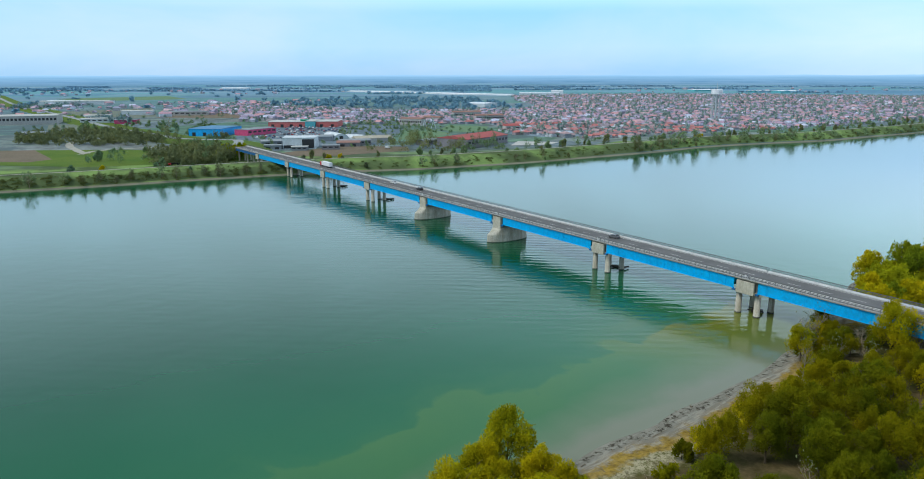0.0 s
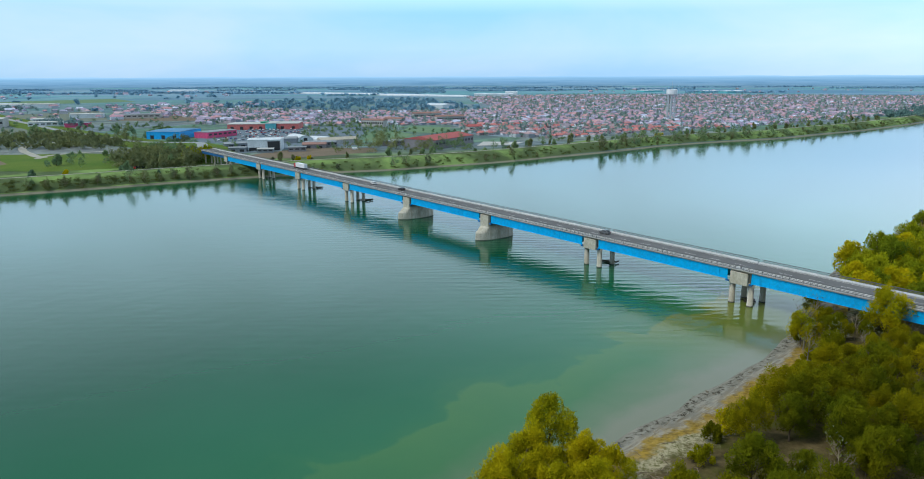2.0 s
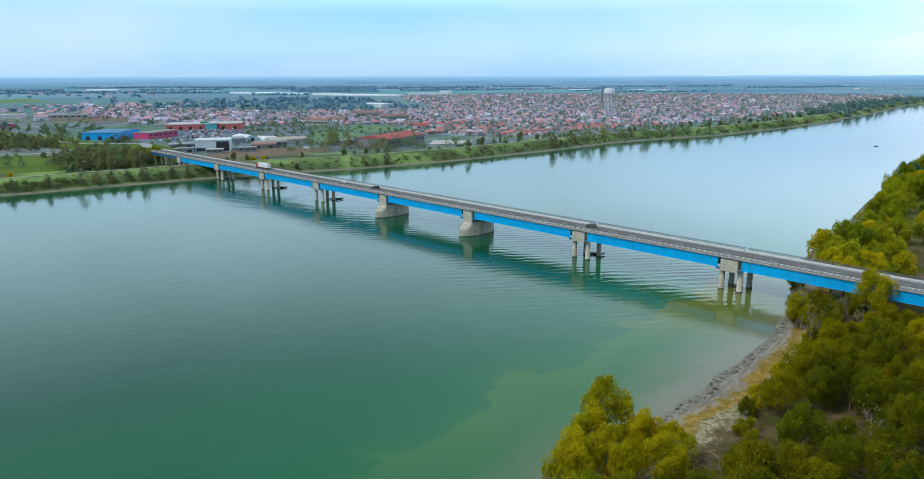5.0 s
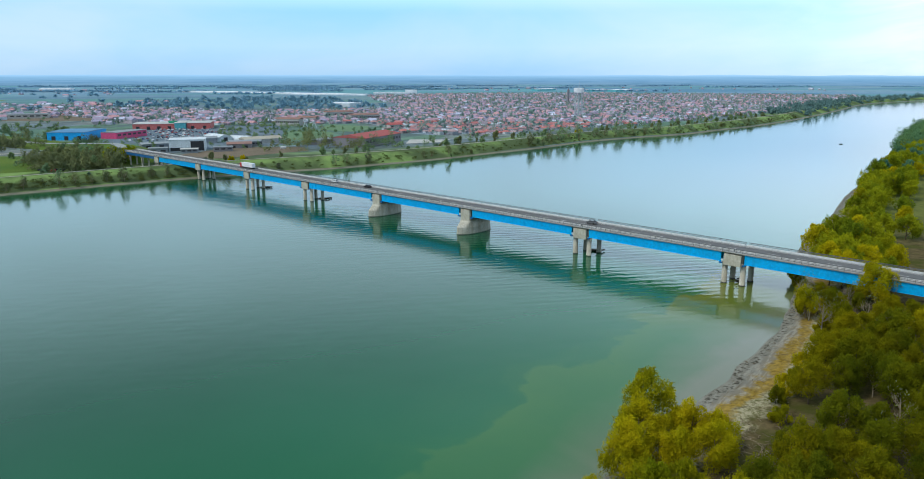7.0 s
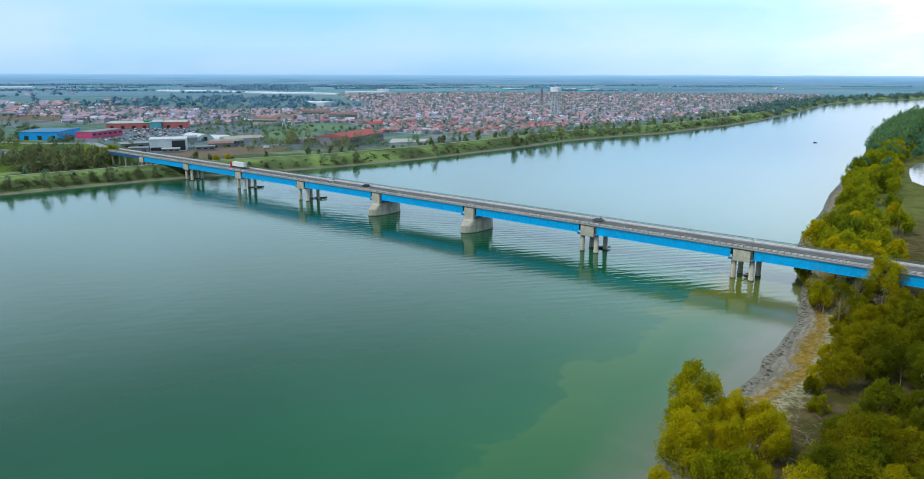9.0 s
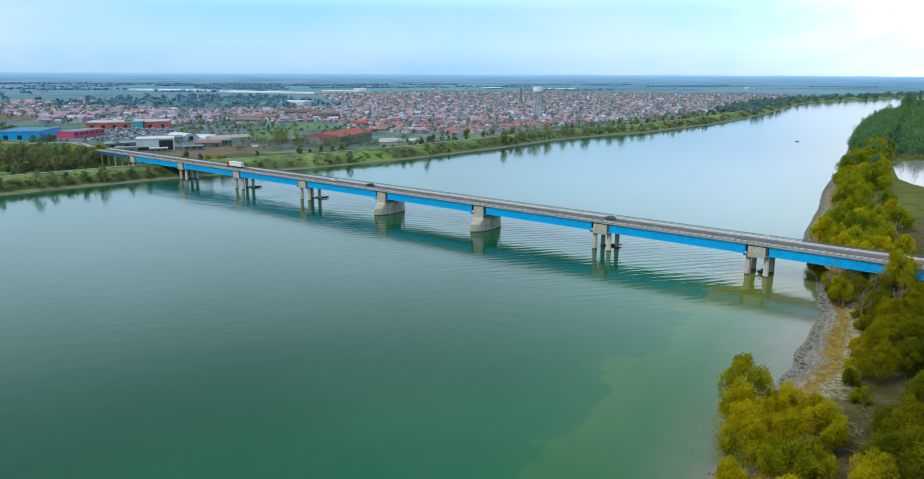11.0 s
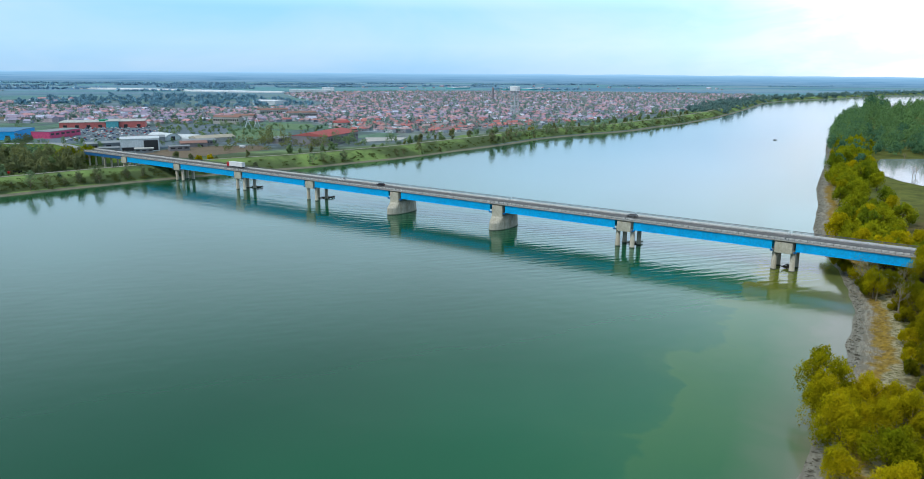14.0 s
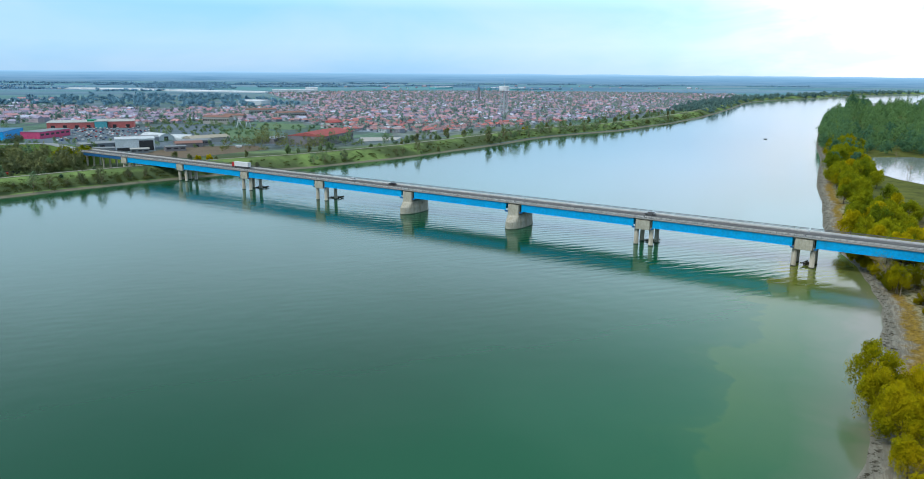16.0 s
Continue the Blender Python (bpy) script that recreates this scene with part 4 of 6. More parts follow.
# ---- trees ----
def crown_mesh(rng, lobes, per_lobe, size, name, up=0.15):
    """Many small leaf sprays in the shells of a few uneven lobes. lobes: rows of centre and radii."""
    pts, outs = [], []
    for cx, cy, cz, rx, ry, rz in lobes:
        u = rng.normal(size=(per_lobe, 3))
        u[:, 2] = u[:, 2] * 0.9 + 0.25
        u /= np.linalg.norm(u, axis=1)[:, None]
        r = rng.uniform(0.35, 1.0, per_lobe) ** 0.45 * (1 + 0.2 * np.sin(u[:, 0] * 5 + cx) * np.sin(u[:, 2] * 6 + cy)) + np.abs(rng.normal(0, 0.10, per_lobe))
        pts.append(np.array([cx, cy, cz]) + u * r[:, None] * [rx, ry, rz])
        outs.append(u)
    pts, outs = np.concatenate(pts), np.concatenate(outs)
    n = len(pts)
    a = outs * 0.55 + [0, 0, 0.45] + rng.normal(scale=0.55, size=(n, 3))      # sprays point out and up
    a /= np.linalg.norm(a, axis=1)[:, None] + 1e-9
    b = np.cross(a, outs + rng.normal(scale=0.5, size=(n, 3)))
    b /= np.linalg.norm(b, axis=1)[:, None] + 1e-9
    s = size * rng.uniform(0.6, 1.4, (n, 1))
    tri = np.stack([pts - a * s * 0.6, pts + b * s * 0.30 + a * s * 0.1, pts + a * s * 0.65 - b * s * 0.22], 1).reshape(-1, 3)
    me = bpy.data.meshes.new(name)
    me.vertices.add(3 * n), me.loops.add(3 * n), me.polygons.add(n)
    me.vertices.foreach_set("co", tri.ravel().astype(np.float32))
    me.loops.foreach_set("vertex_index", np.arange(3 * n, dtype=np.int32))
    me.polygons.foreach_set("loop_start", np.arange(0, 3 * n, 3, dtype=np.int32))
    me.update(calc_edges=True)
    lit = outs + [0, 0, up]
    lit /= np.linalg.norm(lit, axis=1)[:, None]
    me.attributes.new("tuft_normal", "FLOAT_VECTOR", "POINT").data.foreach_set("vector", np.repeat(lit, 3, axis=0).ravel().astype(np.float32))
    return me


def wood_mesh(rng, tall, spread, limbs, thick, twigs=3):
    """A tapered leaning trunk with forking limbs."""
    v, f = [], []
    lean = rng.uniform(-0.08, 0.08, 2) * tall
    trunk = [(lean[0] * u * u, lean[1] * u * u, tall * u - 0.6 * (u == 0)) for u in (0, 0.15, 0.35, 0.55, 0.8)]
    tube(v, f, trunk, [thick, thick * 0.8, thick * 0.62, thick * 0.42, thick * 0.15], 7)
    for k in range(limbs):
        u = rng.uniform(0.18, 0.6)
        root = Vector((lean[0] * u * u, lean[1] * u * u, tall * u))
        w = 2 * math.pi * (k + rng.uniform(0, 0.7)) / limbs
        reach = spread * rng.uniform(0.6, 1.0)
        end = root + Vector((math.cos(w) * reach, math.sin(w) * reach, tall * rng.uniform(0.22, 0.42)))
        mid = root.lerp(end, 0.5) + Vector(rng.uniform(-0.3, 0.3, 3)) * 1.2
        tube(v, f, [root, mid, end], [thick * 0.4, thick * 0.24, thick * 0.07], 5)
        for _ in range(twigs):
            q = mid.lerp(end, rng.uniform(0.0, 0.8))
            tube(v, f, [q, q + Vector((rng.uniform(-1, 1), rng.uniform(-1, 1), rng.uniform(0.2, 1.2))) * spread * 0.45], [thick * 0.12, thick * 0.03], 4)
    return mesh_of(v, f, "trunk", True)


def make_tree(seed, tall, spread, lobes, per_lobe, size, leaf, label, base=0.3, limbs=6, thick=None, twigs=3, bark=None):
    rng = np.random.default_rng(seed)
    rows = []
    for k in range(lobes):
        w, u = rng.uniform(0, 2 * math.pi), (k + 0.5) / lobes
        z = tall * (base + (0.86 - base) * u)
        ring = spread * math.sin(math.pi * min(1, 0.28 + 0.62 * u)) * rng.uniform(0.35, 0.85)
        r = spread * rng.uniform(0.20, 0.36) * (1.15 - 0.35 * u)
        rows.append((math.cos(w) * ring, math.sin(w) * ring, z, r, r, r * rng.uniform(1.1, 2.0)))
    rows.append((0, 0, tall * 0.58, spread * 0.5, spread * 0.5, tall * 0.3))
    tree = thing("tree", label, "tree", Matrix.Translation((0, -3000, -200)))
    put("trunk", wood_mesh(rng, tall * 0.9, spread * 0.75, limbs, thick or tall * 0.022, twigs), bark or M_BARK, tree)
    put("crown", crown_mesh(rng, rows, per_lobe, size, "crown"), leaf, tree)
    return tree


WILLOW = "yellow-green willow in young leaf on the wooded shore"
GREEN = "fresh green tree in dense riverside woodland"
near_kinds = [make_tree(s, t, r, l, 400, 0.38, M_LEAF, WILLOW) for s, t, r, l in ((1, 12.5, 5.2, 24), (2, 11.0, 5.0, 22), (3, 13.0, 5.0, 24), (4, 9.5, 5.2, 22))]
near_kinds += [make_tree(s, t, r, l, 400, 0.38, M_LEAF_GREEN, GREEN) for s, t, r, l in ((5, 11.5, 4.8, 24), (6, 12.5, 4.4, 24))]
yellow_kinds = [make_tree(s, t, r, l, 460, 0.38, M_LEAF_YELLOW, "bright yellow willow in blossom at the water's edge") for s, t, r, l in ((7, 12.5, 5.2, 22), (8, 10.5, 5.2, 20), (9, 9.0, 5.0, 20))]
shrub_kinds = [make_tree(s, t, r, 10, 220, 0.42, m, lab, 0.15, 5, 0.09) for s, t, r, m, lab in ((11, 3.6, 2.4, M_LEAF, "low yellow-green willow bush on the shore"), (12, 4.2, 2.8, M_LEAF_YELLOW, "round yellow bush at the edge of the wood"))]
bank_kinds = [make_tree(s, t, r, 18, 150, 0.74, m, lab) for s, t, r, m, lab in (
    (21, 12.0, 5.0, M_LEAF_YELLOW, "round yellow-green willow on the far shore strip"), (22, 13.0, 5.2, M_LEAF_BANK, "tall green poplar wood tree near the river"), (23, 11.0, 5.4, M_LEAF_BANK, "spreading green tree near the river"), (24, 14.0, 5.4, M_LEAF_WOOD, "tall blue-green tree near the river"))]
far_kinds = [make_tree(s, t, r, 12, 70, 1.0, m, lab, 0.15, 5, 0.16) for s, t, r, m, lab in (
    (31, 8.0, 3.6, M_LEAF_FAR, "small green tree on the grassy levee"), (32, 7.0, 3.2, M_LEAF_FAR, "dark green bush on the grassy levee"), (33, 9.5, 3.6, M_LEAF_BARE, "brown budding tree on the levee"))]
yellow_kind = make_tree(41, 6.0, 3.4, 10, 120, 0.8, M_LEAF_YELLOW, "bright yellow flowering bush by the levee", 0.1, 5, 0.12)
bare_kind = make_tree(51, 9.0, 3.6, 3, 14, 0.4, M_LEAF_BARE, "bare dead tree with pale branches by the water", 0.5, 9, 0.16, 7, M_DEADWOOD)
twig_kinds = [make_tree(s, t, r, 12, 34, 0.6, m, lab, 0.32, 13, t * 0.013, 9, M_DEADWOOD) for s, t, r, m, lab in (
    (52, 9.5, 3.6, M_LEAF_BARE, "thin budding tree at the far waterline"), (53, 10.5, 3.2, M_LEAF_BARE, "slim leafless tree at the far waterline"), (54, 11.5, 4.2, M_LEAF_FAR, "pale green tree in first leaf at the far waterline"))]
PROTOTYPES = twig_kinds + near_kinds + yellow_kinds + shrub_kinds + bank_kinds + far_kinds + [yellow_kind, bare_kind]

rng = np.random.default_rng(77)
planted = []


def plant(kind, x, y, z, scale=1.0, group=""):
    s = scale * rng.uniform(0.85, 1.15)
    m = pose(x, y, z, rng.uniform(-4, 4), rng.uniform(-4, 4), rng.uniform(0, 360)) @ Matrix.Diagonal((s * rng.uniform(0.9, 1.1), s * rng.uniform(0.9, 1.1), s, 1))
    planted.append((math.hypot(x + 60, y), kind, m, group))


def beside_bridge(x, y):
    q = BRIDGE.inverted() @ Vector((x, y, 0))
    return q.y if -200 < q.x < END + 10 else 99.0


def shore_offset(x, y):
    """Metres inland from the near shore line."""
    k = np.argmin(np.hypot(near_line[:, 0] - x, near_line[:, 1] - y))
    return float((np.array([x, y]) - near_line[k]) @ near_out[k])


# the clump at the water's edge, then the wood behind the beach
for x, y, k, s in ((9, 111, 0, 1.0), (4, 105, 1, 0.85), (14, 104, 1, 1.0), (-2.5, 96, 2, 0.85), (7, 97, 1, 0.95), (-11, 88, 1, 0.8), (-2, 87, 2, 0.95), (-19, 80, 2, 0.8), (4, 107, 2, 0.9), (9, 103, 2, 0.85), (0, 98, 1, 0.9), (16, 110, 2, 0.6), (-12, 77, 1, 0.9), (4, 88, 2, 0.9)):
    plant(yellow_kinds[k], x, y, 1.0, s, "willows at the water's edge")
placed = []
for gx in np.arange(12, 215, 7.2):
    for gy in np.arange(30, 235, 7.2):
        x, y = gx + rng.uniform(-2.6, 2.6), gy + rng.uniform(-2.6, 2.6)
        off = shore_offset(x, y)
        limit = (22 if x < 46 else 17 if x < 70 else 12 if x < 82 else 6) + 4 * noise.noise(Vector((x * 0.03, y * 0.03, 2)))
        if off < limit or off > (105 if beside_bridge(x, y) > -14 else 31) or -2.5 < -beside_bridge(x, y) < 15:
            continue
        if off > 60 and (x + y) < 150:
            continue
        if rng.random() < 0.24:
            continue
        placed.append((x, y, off))
for x, y, off in placed:
    by = beside_bridge(x, y)
    edge = off < 26
    if by < -14:
        kind = bank_kinds[int(rng.integers(0, 3))]
    else:
        kind = yellow_kinds[int(rng.integers(0, 3))] if rng.random() < (0.15 if edge else 0.06) else near_kinds[int(rng.integers(0, 4))] if rng.random() < (0.9 if edge else 0.45) else near_kinds[int(rng.integers(4, 6))]
    size = rng.uniform(0.75, 1.05)
    if -2 < by < 42:      # low growth where the deck passes over the wood
        size = min(size, (5.6 + 0.2 * by) / 12.5)
    plant(kind, x, y, 1.9, size, "trees of the riverside wood")
for x, y, k in ((41, 116, 0), (46, 119, 1), (52, 124, 0), (58, 129, 1), (66, 134, 0), (73, 142, 0), (80, 150, 0), (90, 164, 1), (98, 174, 0), (36, 108, 1), (100, 184, 0), (103, 189, 0), (95, 176, 1), (91, 171, 0), (86, 165, 0), (106, 194, 1), (109, 199, 0), (99, 180, 0)):
    plant(shrub_kinds[k], x, y, 1.6, 1.0, "bushes along the beach")
for x, y in ((92, 172), (97, 178), (84, 160), (78, 148), (88, 154), (100, 164), (70, 126), (62, 113), (94, 150), (112, 160), (56, 100), (84, 132), (46, 92), (104, 180)):
    plant(bare_kind, x, y, 1.6, 1.1, "bare trees among the riverside wood")
for x, y, k in ((88.5, 168.5, 1.15), (90.5, 170, 0.9), (86, 163, 0.8)):
    plant(bare_kind, x, y, 1.0, k, "bare trees at the water's edge")
for s, w, k, h in ((-40, 9, 0, 0.5), (-50, 8, 2, 0.52), (-60, 9, 0, 0.5), (-72, 8, 2, 0.55)):
    q = BRIDGE @ Vector((s, w, 0))
    plant(near_kinds[k], q.x, q.y, 1.8, h, "trees beside the bridge")

for x, y, k, s in ((18, 101, 2, 0.72), (13, 94, 1, 0.8), (12, 80, 1, 0.9), (6, 78, 0, 0.8), (-4, 70, 2, 0.9), (22, 84, 0, 0.9), (18, 76, 3, 0.9)):
    plant(yellow_kinds[k] if s < 0.85 else near_kinds[k], x, y, 1.6, s, "willows at the water's edge")
plant(bank_kinds[0], 140.5, 222, 1.5, 0.75, "trees of the shore strip")
plant(yellow_kinds[0], 107, 161, 1.8, 1.1, "trees beside the bridge")
plant(near_kinds[2], 107, 169, 1.8, 0.72, "trees beside the bridge")

# shore strip beyond the bridge and the woods behind the pond
arc = np.concatenate([[0], np.cumsum(np.linalg.norm(np.diff(near_line, axis=0), axis=1))])
for k in range(len(near_line)):
    x, y = near_line[k]
    if not (135 < x < 640 and y > 225):
        continue
    for off in (9, 13, 18, 26, 34):
        if (off < 10 and x < 200) or rng.random() < (0.80 if x < 350 else 0.72) or (off > 30 and x < 350):
            continue
        px, py = near_line[k] + near_out[k] * (off + (3 if x < 195 else 0) + rng.uniform(-2, 3)) + rng.uniform(-3, 3, 2)
        if -2.5 < -beside_bridge(px, py) < 15 or (off > 30 and rng.random() < 0.4) or beside_bridge(px, py) > 0:
            continue
        plant(bank_kinds[int(rng.choice([0, 1, 1, 2, 2]) if rng.random() > (px - 300) / 240 else rng.choice([1, 3, 3]))], px, py, 0.5 + min(off, 12) * 0.1, rng.uniform(0.75, 1.15), "trees of the shore strip")


def wood(name, spots, tall, spread, leaf, label, seed, per=60, size=1.7):
    """Many far trees as one thing that nobody could count: uneven clumps of leaf sprays over short trunks."""
    g = np.random.default_rng(seed)
    rows = []
    for x, y, z in spots:
        t, r = tall * g.uniform(0.45, 1.5), spread * g.uniform(0.7, 1.2)
        for k in range(4):
            rows.append((x + g.uniform(-0.6, 0.6) * r, y + g.uniform(-0.6, 0.6) * r, z + t * (0.28 + 0.15 * k + g.uniform(0, 0.15)), r * (0.56 - 0.06 * k), r * (0.56 - 0.06 * k), t * 0.24))
    return tagged(put(name, crown_mesh(g, rows, per * 3 // 8, size, name, 0.8), leaf), label, "trees", kind="stuff")


TRACK = np.array([(-262, 690), (-300, 684), (-331, 676), (-330, 640), (-322, 630), (-345, 660), (-369, 695), (-391, 745), (-383, 778)], float)
TRACK = np.concatenate([TRACK, ramp_line[4:70]])


def scatter(g, poly, count, z):
    """Spots at random inside a plan polygon."""
    poly = np.array(poly, float)
    lo, hi = poly.min(0), poly.max(0)
    out = []
    while len(out) < count:
        p = g.uniform(lo, hi)
        inside = False
        for (x1, y1), (x2, y2) in zip(poly, np.roll(poly, -1, 0)):
            if (y1 > p[1]) != (y2 > p[1]) and p[0] < (x2 - x1) * (p[1] - y1) / (y2 - y1) + x1:
                inside = not inside
        if inside and np.min(np.hypot(*(TRACK - p).T)) > 16:
            out.append((p[0], p[1], z))
    return out


g = np.random.default_rng(5)
wood("woodland", scatter(g, [(470, 470), (560, 600), (640, 670), (760, 770), (890, 865), (1080, 985), (1300, 1060), (1500, 1100), (1400, 860), (1000, 640), (700, 480), (560, 470)], 520, 2.0), 17, 8.0, M_LEAF_WOOD, "blue-green floodplain woodland behind the pond", 61, 200, 1.6)
wood("woodland", scatter(g, [(428, 448), (470, 478), (560, 600), (580, 480), (640, 430), (540, 350), (478, 385), (468, 430)], 170, 2.0), 14, 6.5, M_LEAF_WOOD, "green wood at the edge of the pond", 90, 170, 1.4)
wood("woodland", scatter(g, [(1010, 955), (1060, 985), (1090, 975), (1040, 940)], 26, 2.0), 22, 8.0, M_LEAF_WOOD, "tall trees standing above the river woodland", 75, 80, 3.6)
wood("woodland", scatter(g, [(1300, 1062), (1700, 1225), (2300, 1400), (3400, 1650), (3400, 1300), (2000, 1000), (1400, 870)], 420, 2.0), 17, 9.0, M_LEAF_PLAIN, "distant woodland along the river bend, tinted haze blue", 62, 90, 4.0)
wood("woodland", [(*(near_line[k] + near_out[k] * g.uniform(4, 30)), 1.5) for k in np.nonzero((near_line[:, 0] > 420) & (near_line[:, 0] < 1300))[0] for _ in range(3)], 14, 5.5, M_LEAF_WOOD, "green trees lining the river bank", 63, 130, 1.3)

# far bank: single trees near the bridge, then belts
far_arc = [k for k in range(len(far_line)) if -420 < far_line[k][0] < 760]
for k in far_arc:
    x, y = far_line[k]
    for off, share in ((4, 0.16), (9, 0.14), (14, 0.08), (56, 0.16), (66, 0.28), (78, 0.25)):
        if x > 230:
            share = {4: 0.2, 9: 0.2, 14: 0.1}.get(off, share)
        if x < -190 and off > 30:
            share *= 0.3
        if -190 < x < -100:
            share *= 1.5
        if rng.random() > share:
            continue
        px, py = far_line[k] + far_out[k] * (off + rng.uniform(-2, 2)) + rng.uniform(-2, 2, 2)
        if -3 < -beside_bridge(px, py) < 16:
            continue
        z = float(np.interp(off, [p[0] for p in FAR_PROFILE], [p[1] for p in FAR_PROFILE])) - 0.1
        plant(far_kinds[int(rng.choice([0, 1, 2, 2]))], px, py, z, rng.uniform(0.45, 1.0) * (0.6 if off < 30 else 1.0), "trees and bushes on the far levee")
TWIGS = [(-264, 440), (-245, 447), (-239, 451), (-229, 454), (-213, 458), (-207, 452), (-192, 462), (-182, 471), (-176, 474), (-166, 477), (-154, 481), (-140, 486), (-126, 490), (-99, 511),
         (-92, 513), (-21, 527), (-8, 531), (4, 540), (53, 564), (59, 566), (74, 577)]
for x, y in TWIGS:
    k = int(np.argmin(np.hypot(far_line[:, 0] - x, far_line[:, 1] - y)))
    plant(twig_kinds[int(rng.integers(0, 3))], *(far_line[k] + far_out[k] * rng.uniform(3, 7)), 0.5, rng.uniform(0.75, 1.2), "thin trees along the far waterline")
for k in range(len(far_line)):
    if 165 < far_line[k][0] < 375 and rng.random() < 0.9:
        plant(twig_kinds[int(rng.choice([1, 2, 2]))], *(far_line[k] + far_out[k] * rng.uniform(3, 16)), 0.7, rng.uniform(0.9, 1.45), "thin trees along the far waterline")
for x, y, z, s in ((-238, 486, 4.0, 0.95), (-100, 575, 1.2, 1.0), (-92, 583, 1.2, 0.8), (243, 720, 3, 1.2), (252, 732, 3, 1.0)):
    plant(yellow_kind, x, y, z, s, "yellow bushes")
for x, y in ((-178, 586), (-186, 592), (-181, 598), (-175, 594), (-188, 584), (-192, 598)):
    plant(bank_kinds[2], x, y, 1.2, 1.05, "green trees beside the bridge ramp")
wood("thicket", scatter(g, [(-234, 552), (-192, 545), (-178, 575), (-195, 625), (-238, 640), (-252, 600)], 110, 1.0), 9.0, 4.4, M_LEAF_BARE, "brown leafless thicket beside the bridge ramp", 64, 80, 1.7)
wood("thicket", scatter(g, [(-430, 714), (-357, 702), (-300, 699), (-285, 730), (-330, 850), (-420, 860), (-480, 800)], 210, 1.0), 7.5, 5.0, M_LEAF_BARE, "grey-brown scrub wood behind the meadow", 65, 60, 2.0)
wood("thicket", scatter(g, [(-330, 560), (-225, 540), (-205, 590), (-270, 640), (-330, 640)], 12, 1.0), 6, 3.6, M_LEAF_FAR, "green bushes in the meadow behind the levee", 76, 70, 1.2)
wood("thicket", scatter(g, [(-480, 860), (-300, 800), (-290, 830), (-330, 1000), (-500, 1010)], 40, 1.0), 6, 4.2, M_LEAF_FAR, "dark green hedges between the works yards", 77, 60, 2.2)
for x, y in [(p[0], p[1]) for p in scatter(g, [(-265, 545), (-185, 520), (-165, 560), (-185, 640), (-300, 720), (-420, 760), (-330, 640)], 10, 1.0)]:
    plant(far_kinds[int(rng.integers(0, 3))], x, y, 1.0, rng.uniform(0.8, 1.3), "trees behind the levee meadow")
wood("thicket", scatter(g, [(-300, 722), (-280, 725), (-276, 745), (-296, 748)], 9, 1.0), 15, 5.0, M_LEAF_BARE, "tall brown budding trees below the trunk road", 93, 120, 1.1)
wood("thicket", scatter(g, [(-250, 752), (-238, 755), (-238, 772), (-250, 772)], 6, 1.0), 10, 4.2, M_LEAF_BARE, "round brown tree before the stores", 94, 120, 1.1)
wood("thicket", scatter(g, [(-570, 1090), (-480, 1010), (-440, 1000), (-470, 1060), (-540, 1110)], 34, 1.0), 9, 4.5, M_LEAF_TOWN, "dark trees round the works halls", 95, 60, 1.6)
wood("thicket", scatter(g, [(-900, 1470), (-820, 1570), (-760, 1560), (-840, 1450)], 60, 1.0), 9, 6.0, M_LEAF_TOWN, "dark tree belt before the white warehouse", 96, 40, 2.2)
wood("thicket", scatter(g, [(-560, 560), (-430, 600), (-420, 680), (-520, 760), (-640, 700)], 120, 1.0), 7, 4.4, M_LEAF_FAR, "dark green scrub beside the meadow", 66, 60, 1.9)
wood("thicket", [(*(far_line[k] + far_out[k] * o + g.uniform(-3, 3, 2)), 0.2 + 0.36 * o) for k in far_arc for _ in range(20) for o in [g.uniform(2.5, 15)] if g.random() < (0.8 if far_line[k][0] < -90 else 0.22)], 1.3, 2.0, M_SCRUB, "low olive scrub along the far waterline", 67, 40, 0.6)
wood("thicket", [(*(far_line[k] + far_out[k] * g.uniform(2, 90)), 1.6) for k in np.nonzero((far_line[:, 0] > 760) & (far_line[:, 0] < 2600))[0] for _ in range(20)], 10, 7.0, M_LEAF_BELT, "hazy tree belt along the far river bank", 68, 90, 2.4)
wood("thicket", [(*(far_line[k] + far_out[k] * g.uniform(62, 110)), 1.0) for k in range(len(far_line)) if 60 < far_line[k][0] < 760 for _ in range(3) if g.random() < 0.3], 6.0, 3.6, M_LEAF_FAR, "green bushes and trees between levee and town", 73, 70, 1.3)
wood("thicket", [(*(far_line[k] + far_out[k] * g.uniform(3, 14)), 1.8) for k in range(len(far_line)) if 190 < far_line[k][0] < 560 for _ in range(3) if g.random() < 0.22], 6.5, 3.2, M_LEAF_FAR, "riverside trees below the levee", 74, 80, 1.2)
wood("thicket", scatter(g, [(-130, 800), (-20, 780), (-25, 890), (-30, 1000), (-120, 1090), (-140, 960)], 80, 1.0), 5, 3.0, M_LEAF_FAR, "small park trees on the lawns by the shops", 78, 60, 1.2)
wood("thicket", scatter(g, [(-70, 800), (60, 790), (60, 880), (-10, 960), (-120, 1000), (-130, 900)], 60, 1.0), 3.6, 2.2, M_LEAF_FAR, "rows of young trees round the lawns", 97, 60, 1.2)
wood("thicket", scatter(g, [(-45, 650), (-5, 640), (-10, 690), (-40, 720)], 8, 1.0), 14, 5.5, M_LEAF_BARE, "tall budding poplars beside the earth yard", 98, 150, 1.0)
